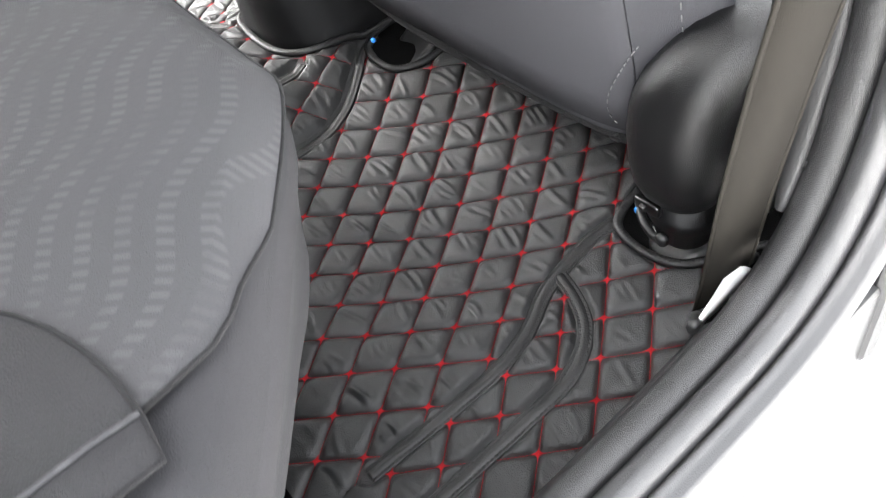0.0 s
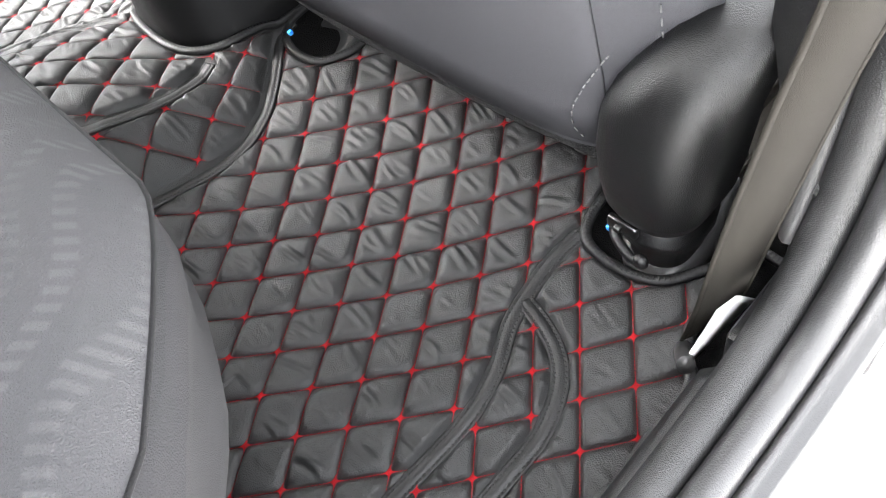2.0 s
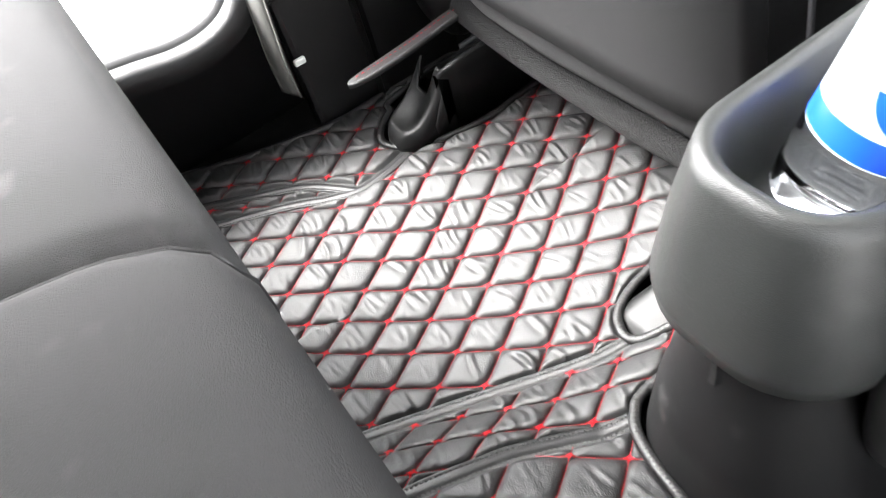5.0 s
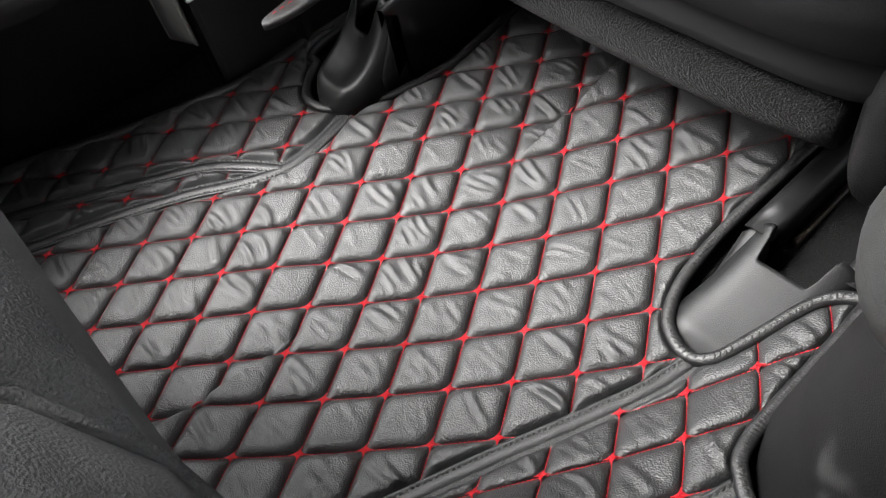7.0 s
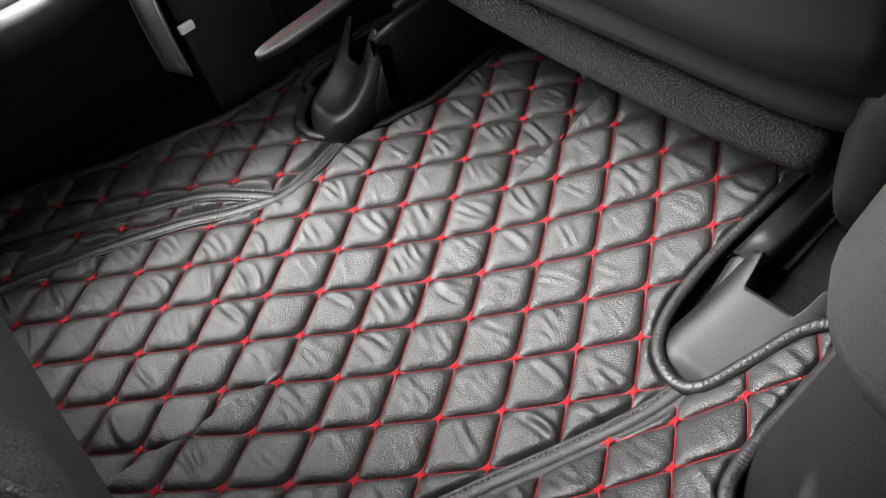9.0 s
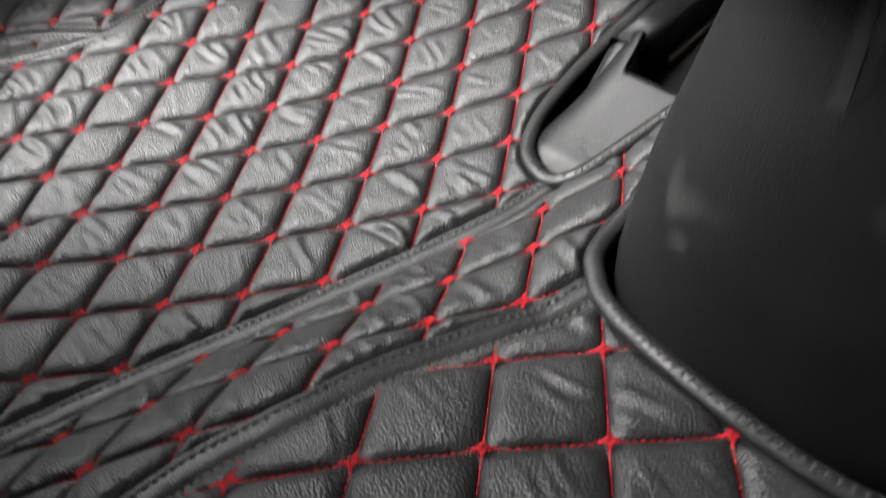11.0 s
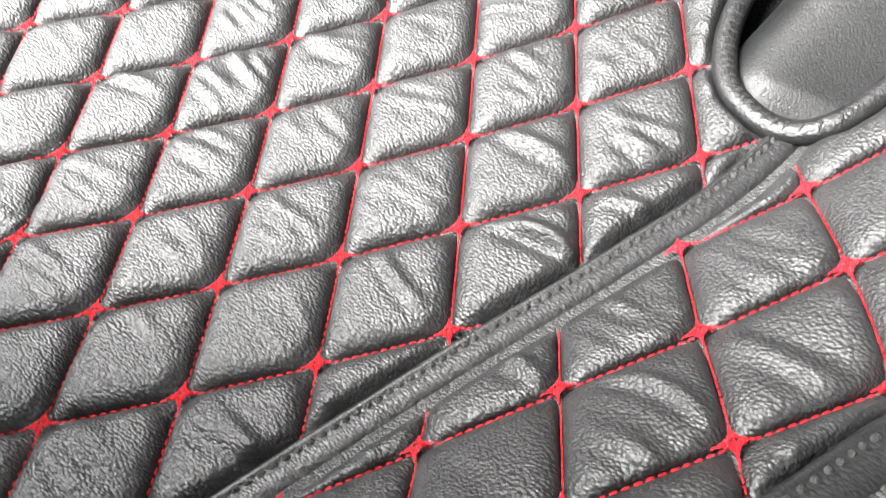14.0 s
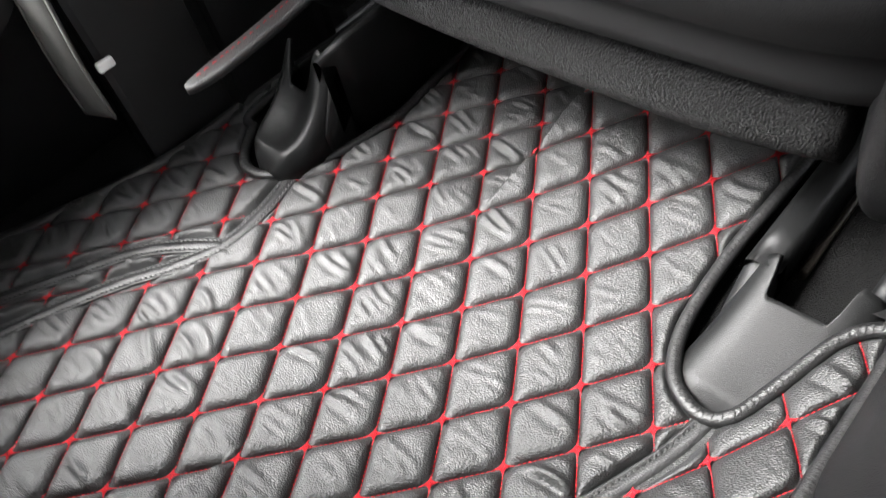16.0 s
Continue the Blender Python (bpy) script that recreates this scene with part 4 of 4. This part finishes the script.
part("lever_knob", mesh_of("lever_knob", *loft([[(0.594 + r_ * math.cos(a_), -0.026 + 0.8 * r_ * math.sin(a_), z_) for a_ in np.arange(10) * math.pi / 5] for r_, z_ in ((0.004, 0.056), (0.0065, 0.060), (0.0065, 0.065), (0.004, 0.069))]), PLASTIC), seat_r)
part("latch_plate", mesh_of("latch_plate", *box(0.563, 0.589, -0.025, -0.019, 0.084, 0.097, 0.002), STEEL), seat_r, "bare steel latch plate")
part("latch_pin", mesh_of("latch_pin", *box(0.571, 0.577, -0.029, -0.022, 0.088, 0.094, 0.0015), STEEL), seat_r)
part("bracket", mesh_of("bracket", *box(0.520, 0.532, -0.006, 0.012, 0.125, 0.150, 0.002), STEEL), seat_r, "small bare steel bracket")
part("hook_strip", mesh_of("hook_strip", *box(0.530, 0.552, -0.004, 0.05, 0.15, 0.225, 0.004), CARPET), seat_r, "black fuzzy fastening strip")


def rail(x, y, label, width=0.028, tall=0.060, run=0.098, high=-1, dished=0.20, soft_notch=0.12, round_=7.0, skew=0.0, notch=(0.02, 0.66), thick=0.005, tops=None, plastic=PLASTIC_GREY):
    """The rear end of a seat rail: a plastic boot with a square notch, side walls and a steel channel."""
    t = thing("seat_rail", label, "seat rail", group="seat rails")
    z = -0.006
    nu, nv = 44, 26
    verts = []
    for b, a_ in itertools.product(range(nv + 1), range(nu + 1)):
        u = -1 + 2 * a_ / nu
        # the far end is cut back by the notch
        cut = min(1.0, max(0.0, (notch[1] - abs(u - notch[0])) / soft_notch))
        v = b / nv * (1.0 - 0.24 * cut * cut * (3 - 2 * cut))
        w = width * min(1.0, math.sqrt(max(0.0, 1 - (1 - min(1, v / 0.42)) ** 2)) * 0.97 + 0.03) * (1.0 + 0.06 * v)
        h = tall * (0.30 * math.sqrt(min(1, v / 0.18)) + 0.70 * v ** 1.5)
        crown = (1 - abs(u) ** round_) ** 0.5
        dish = 1 - dished * (1 - u * u) * math.sin(math.pi * min(1, v * 1.05))
        verts.append((x + w * u + skew * (1 - v) ** 2, y + run * v, z + h * crown * dish))
    faces = [(b * (nu + 1) + a_, b * (nu + 1) + a_ + 1, (b + 1) * (nu + 1) + a_ + 1, (b + 1) * (nu + 1) + a_) for b in range(nv) for a_ in range(nu)]
    boot = part("boot", mesh_of("boot", verts, faces, plastic), t, "satin black plastic end cap with a notch")
    wall_ = boot.modifiers.new("thick", "SOLIDIFY")
    wall_.thickness, wall_.offset = 0.0035, -1.0
    for sx in (-1, 1):
        top = tall * (tops or (1.06 if sx == high else 0.62))
        edge = width * 1.03 - thick
        q = smooth_line([(x + sx * edge, y + run * 0.62, z + tall * 0.30), (x + sx * edge, y + run * 0.84, z + tall * 0.62), (x + sx * edge, y + run * 1.02, z + min(top, tall * 0.90)), (x + sx * edge, y + run * 1.25, z + top), (x + sx * edge, y + 0.5, z + top)], 0.01)
        wall = [[(p[0] + o, p[1], h) for o, h in ((-thick, z), (-thick, p[2] - 0.003), (-thick * 0.5, p[2]), (thick * 0.5, p[2]), (thick, p[2] - 0.003), (thick, z))] for p in q]
        part("side_wall", mesh_of("side_wall", *loft(wall), plastic), t)
    part("channel", mesh_of("channel", *join(box(x - width * 0.8, x + width * 0.8, y + run * 0.8, y + 0.6, z + 0.006, z + 0.014, 0.002), box(x - width * 0.45, x - width * 0.32, y + run * 1.15, y + 0.6, z + 0.012, z + 0.032, 0.002), box(x + width * 0.32, x + width * 0.45, y + run * 1.15, y + 0.6, z + 0.012, z + 0.032, 0.002)), RUST), t, "greasy steel channel")
    for dy in (0.012, 0.05):
        part("bolt", mesh_of("bolt", *loft([[(x + r * math.cos(a_), y + run + dy + r * math.sin(a_), z + h) for a_ in np.arange(12) * math.pi / 6] for r, h in ((0.008, 0.014), (0.008, 0.019), (0.006, 0.022))]), STEEL), t)
    return t


rail(-0.158, -0.006, "notched black plastic seat rail end in a mat cut-out", 0.044, 0.060, 0.102, dished=0.0, round_=4.6, skew=-0.018, notch=(-0.08, 0.52), thick=0.011, tops=0.84)
rail(-0.592, -0.014, "tall black plastic seat rail end beside the door sill", 0.034, 0.090, 0.082, 1, 0.34, 0.22, 6.0, notch=(-0.06, 0.50))
# right rails take paler plastic than the left: brighter light put into the colour
rr1 = rail(0.580, -0.010, "seat rail end with a small blue clip beside the sill", 0.036, plastic=PALE_PLASTIC)
rr2 = rail(0.130, -0.001, "seat rail end with a small blue clip beside the console", 0.034, plastic=PALE_PLASTIC)
part("clip", mesh_of("clip", *box(0.5560, 0.5620, -0.0185, -0.0125, 0.0640, 0.0700, 0.001), BLUE), rr1, "small bright blue plastic clip")
part("clip", mesh_of("clip", *box(0.148, 0.153, -0.015, -0.010, 0.075, 0.080, 0.001), BLUE), rr2, "small bright blue plastic clip")

# ---- console with a bottle ----
console = thing("centre_console", "black plastic console end with a deep cup holder", "console")
FOOT = [(0.005, 0.10, 0.196, 0.101, 0.078), (0.06, 0.10, 0.196, 0.100, 0.078), (0.12, 0.10, 0.190, 0.086, 0.070), (0.20, 0.10, 0.170, 0.064, 0.058), (0.26, 0.10, 0.165, 0.058, 0.050)]
foot_z = np.linspace(0.005, 0.26, 30)
foot_size = [[np.interp(z, [f[0] for f in FOOT], [f[c] for f in FOOT]) for c in range(5)] for z in foot_z]
part("foot", mesh_of("foot", *loft([rounded(-0.016 - 0.08 * max(0, z - 0.06), cy, hx - 0.008, hy - 0.004, min(r, hx * 0.88), z, 14) for z, cy, hy, hx, r in foot_size]), FOOT_PLASTIC), console, "scuffed matt black lower shroud")
SHELL = [(0.226, 0.12, 0.186, 0.078, 0.05), (0.229, 0.12, 0.194, 0.086, 0.052), (0.244, 0.12, 0.196, 0.088, 0.054), (0.30, 0.12, 0.186, 0.078, 0.052), (0.335, 0.12, 0.178, 0.070, 0.05), (0.345, 0.12, 0.175, 0.067, 0.048), (0.347, 0.12, 0.169, 0.061, 0.043), (0.343, 0.12, 0.164, 0.056, 0.04), (0.29, 0.115, 0.154, 0.052, 0.036), (0.270, 0.115, 0.150, 0.050, 0.034)]
part("upper_shell", mesh_of("upper_shell", *loft([rounded(-0.032, cy, hx - 0.012, hy, (hx - 0.012) * 0.80, z, 8) for z, cy, hy, hx, r in SHELL]), SHELL_PLASTIC), console, "satin dark grey shell with a rounded rim")

BOTTLE = Matrix.Translation((-0.033, 0.018, 0.283)) @ Matrix.Rotation(radians(20), 4, Vector((-0.85, 0.5, 0)))
bottle = thing("water_bottle", "clear plastic water bottle with a blue and white label", "bottle")


def bottle_part(name, geometry, mat_, parent, label=""):
    v, f = geometry
    return part(name, mesh_of(name, [BOTTLE @ Vector(p) for p in v], f, mat_), parent, label)


def turned(profile, n=40, caps=True):
    return loft([[(r * math.cos(2 * math.pi * i / n), r * math.sin(2 * math.pi * i / n), h) for i in range(n)] for r, h in profile], True, caps)


bottle_part("body", turned([(0.020, 0.004), (0.027, 0.0), (0.034, 0.006), (0.0355, 0.02), (0.0342, 0.026), (0.0355, 0.032), (0.0355, 0.045), (0.0346, 0.05), (0.0346, 0.135), (0.0355, 0.14), (0.0355, 0.155), (0.030, 0.18), (0.017, 0.205), (0.0135, 0.21), (0.0135, 0.222)]), PET, bottle)
label_part = bottle_part("label", turned([(0.0350, h) for h in (0.050, 0.075, 0.1, 0.134)], 48, False), LABEL_PALE, bottle, "pale printed label")
bottle_part("cap", turned([(0.015, 0.216), (0.016, 0.218), (0.016, 0.232), (0.0145, 0.235)], 24), WHITE, bottle, "white screw cap")
bottle_part("label_band", turned([(0.0352, 0.051), (0.0352, 0.066)], 48, False), LABEL_BLUE, label_part, "dark blue band")


def patch(name, rx, rz, cz, mat_, lift, lo=-1.0, hi=1.0, angle=-52.0):
    """A slice of an ellipse wrapped on the label."""
    grid = []
    for k in range(13):
        h = lo + (hi - lo) * k / 12
        half = math.sqrt(max(0.0, 1 - h * h)) + 0.001
        grid.append([((0.0352 + lift) * math.cos(radians(angle) + rx * half * s / 0.0352), (0.0352 + lift) * math.sin(radians(angle) + rx * half * s / 0.0352), cz + rz * h) for s in np.linspace(-1, 1, 17)])
    return bottle_part(name, loft(grid, False, False), mat_, label_part)


patch("label_ring", 0.026, 0.026, 0.092, WHITE, 0.0006)
patch("label_disc_lower", 0.0228, 0.0228, 0.092, LABEL_BLUE, 0.0010, -1, -0.12)
patch("label_disc_upper", 0.0228, 0.0228, 0.092, LABEL_CYAN, 0.0010, 0.16, 1)
patch("label_stripe", 0.0228, 0.0228, 0.092, LABEL_PALE, 0.0010, -0.12, 0.16)

# ---- belts ----
def belt(line, width, label, mat_=BELT, facing=(0.35, -0.93, 0.1)):
    q = smooth_line(line, 0.01)
    t = thing("seat_belt", label, "seat belt", group="front seat belts")
    part("webbing", mesh_of("webbing", *sweep(q, [(-width / 2, -0.0007), (-width / 2, 0.0007), (0, 0.0010), (width / 2, 0.0007), (width / 2, -0.0007), (0, -0.001)], up=facing), mat_), t)
    for e in (-1, 1):
        part("selvedge", mesh_of("selvedge", *sweep(q, [(e * (width / 2 + a), b) for a, b in ((-0.003, -0.0010), (-0.003, 0.0012), (-0.0005, 0.0014), (0.0006, 0.0), (-0.0005, -0.0012))], up=facing), mat_), t, "ribbed woven edge")
    return t


belt([(0.655, -0.030, 0.030), (0.660, -0.032, 0.06), (0.666, -0.035, 0.10), (0.678, -0.039, 0.20), (0.690, -0.037, 0.30), (0.702, -0.034, 0.40), (0.700, -0.02, 0.55), (0.67, 0.01, 0.78), (0.62, 0.03, 1.05)], 0.043, "beige woven seat belt hanging beside the pillar", facing=(-0.92, 0.40, 0.0))
far_belt = belt([(-0.682, -0.085, 0.08), (-0.682, -0.085, 0.13), (-0.682, -0.082, 0.17), (-0.682, -0.075, 0.24), (-0.68, -0.05, 0.42), (-0.67, 0.0, 0.70), (-0.62, 0.03, 1.05)], 0.035, "grey woven seat belt at the far pillar", BELT_GREY)
# white paint puts the glint of the metal into the clip's colour
part("belt_clip", mesh_of("belt_clip", *box(-0.692, -0.686, -0.066, -0.050, 0.107, 0.116, 0.002), WHITE), far_belt, "small metal clip with its glint painted white")

tab = thing("sill_tab", "curled white plastic tab at the seat belt's foot", "trim clip")
rings = []
for k in range(9):
    t = k / 8
    c = np.array((0.672, -0.022, 0.085)) * (1 - t) + np.array((0.662, -0.066, 0.040)) * t
    w = 0.003 + 0.011 * (1 - t) ** 0.8
    rings.append([(c[0] + a * w * 0.55, c[1] + a * w * 0.5 + 0.004 * math.sin(3 * t), c[2] - a * w * 0.25 + b) for a, b in ((-1, 0), (0, 0.003), (1, 0), (0, -0.002))])
part("tab", mesh_of("tab", *loft(rings), WHITE), tab)
part("roll", mesh_of("roll", *sweep(smooth_line([(0.650, -0.050, 0.022), (0.656, -0.060, 0.036), (0.664, -0.070, 0.046)], 0.004), circle(0.007, 10)), PALE_PLASTIC), tab, "worn grey rolled end")
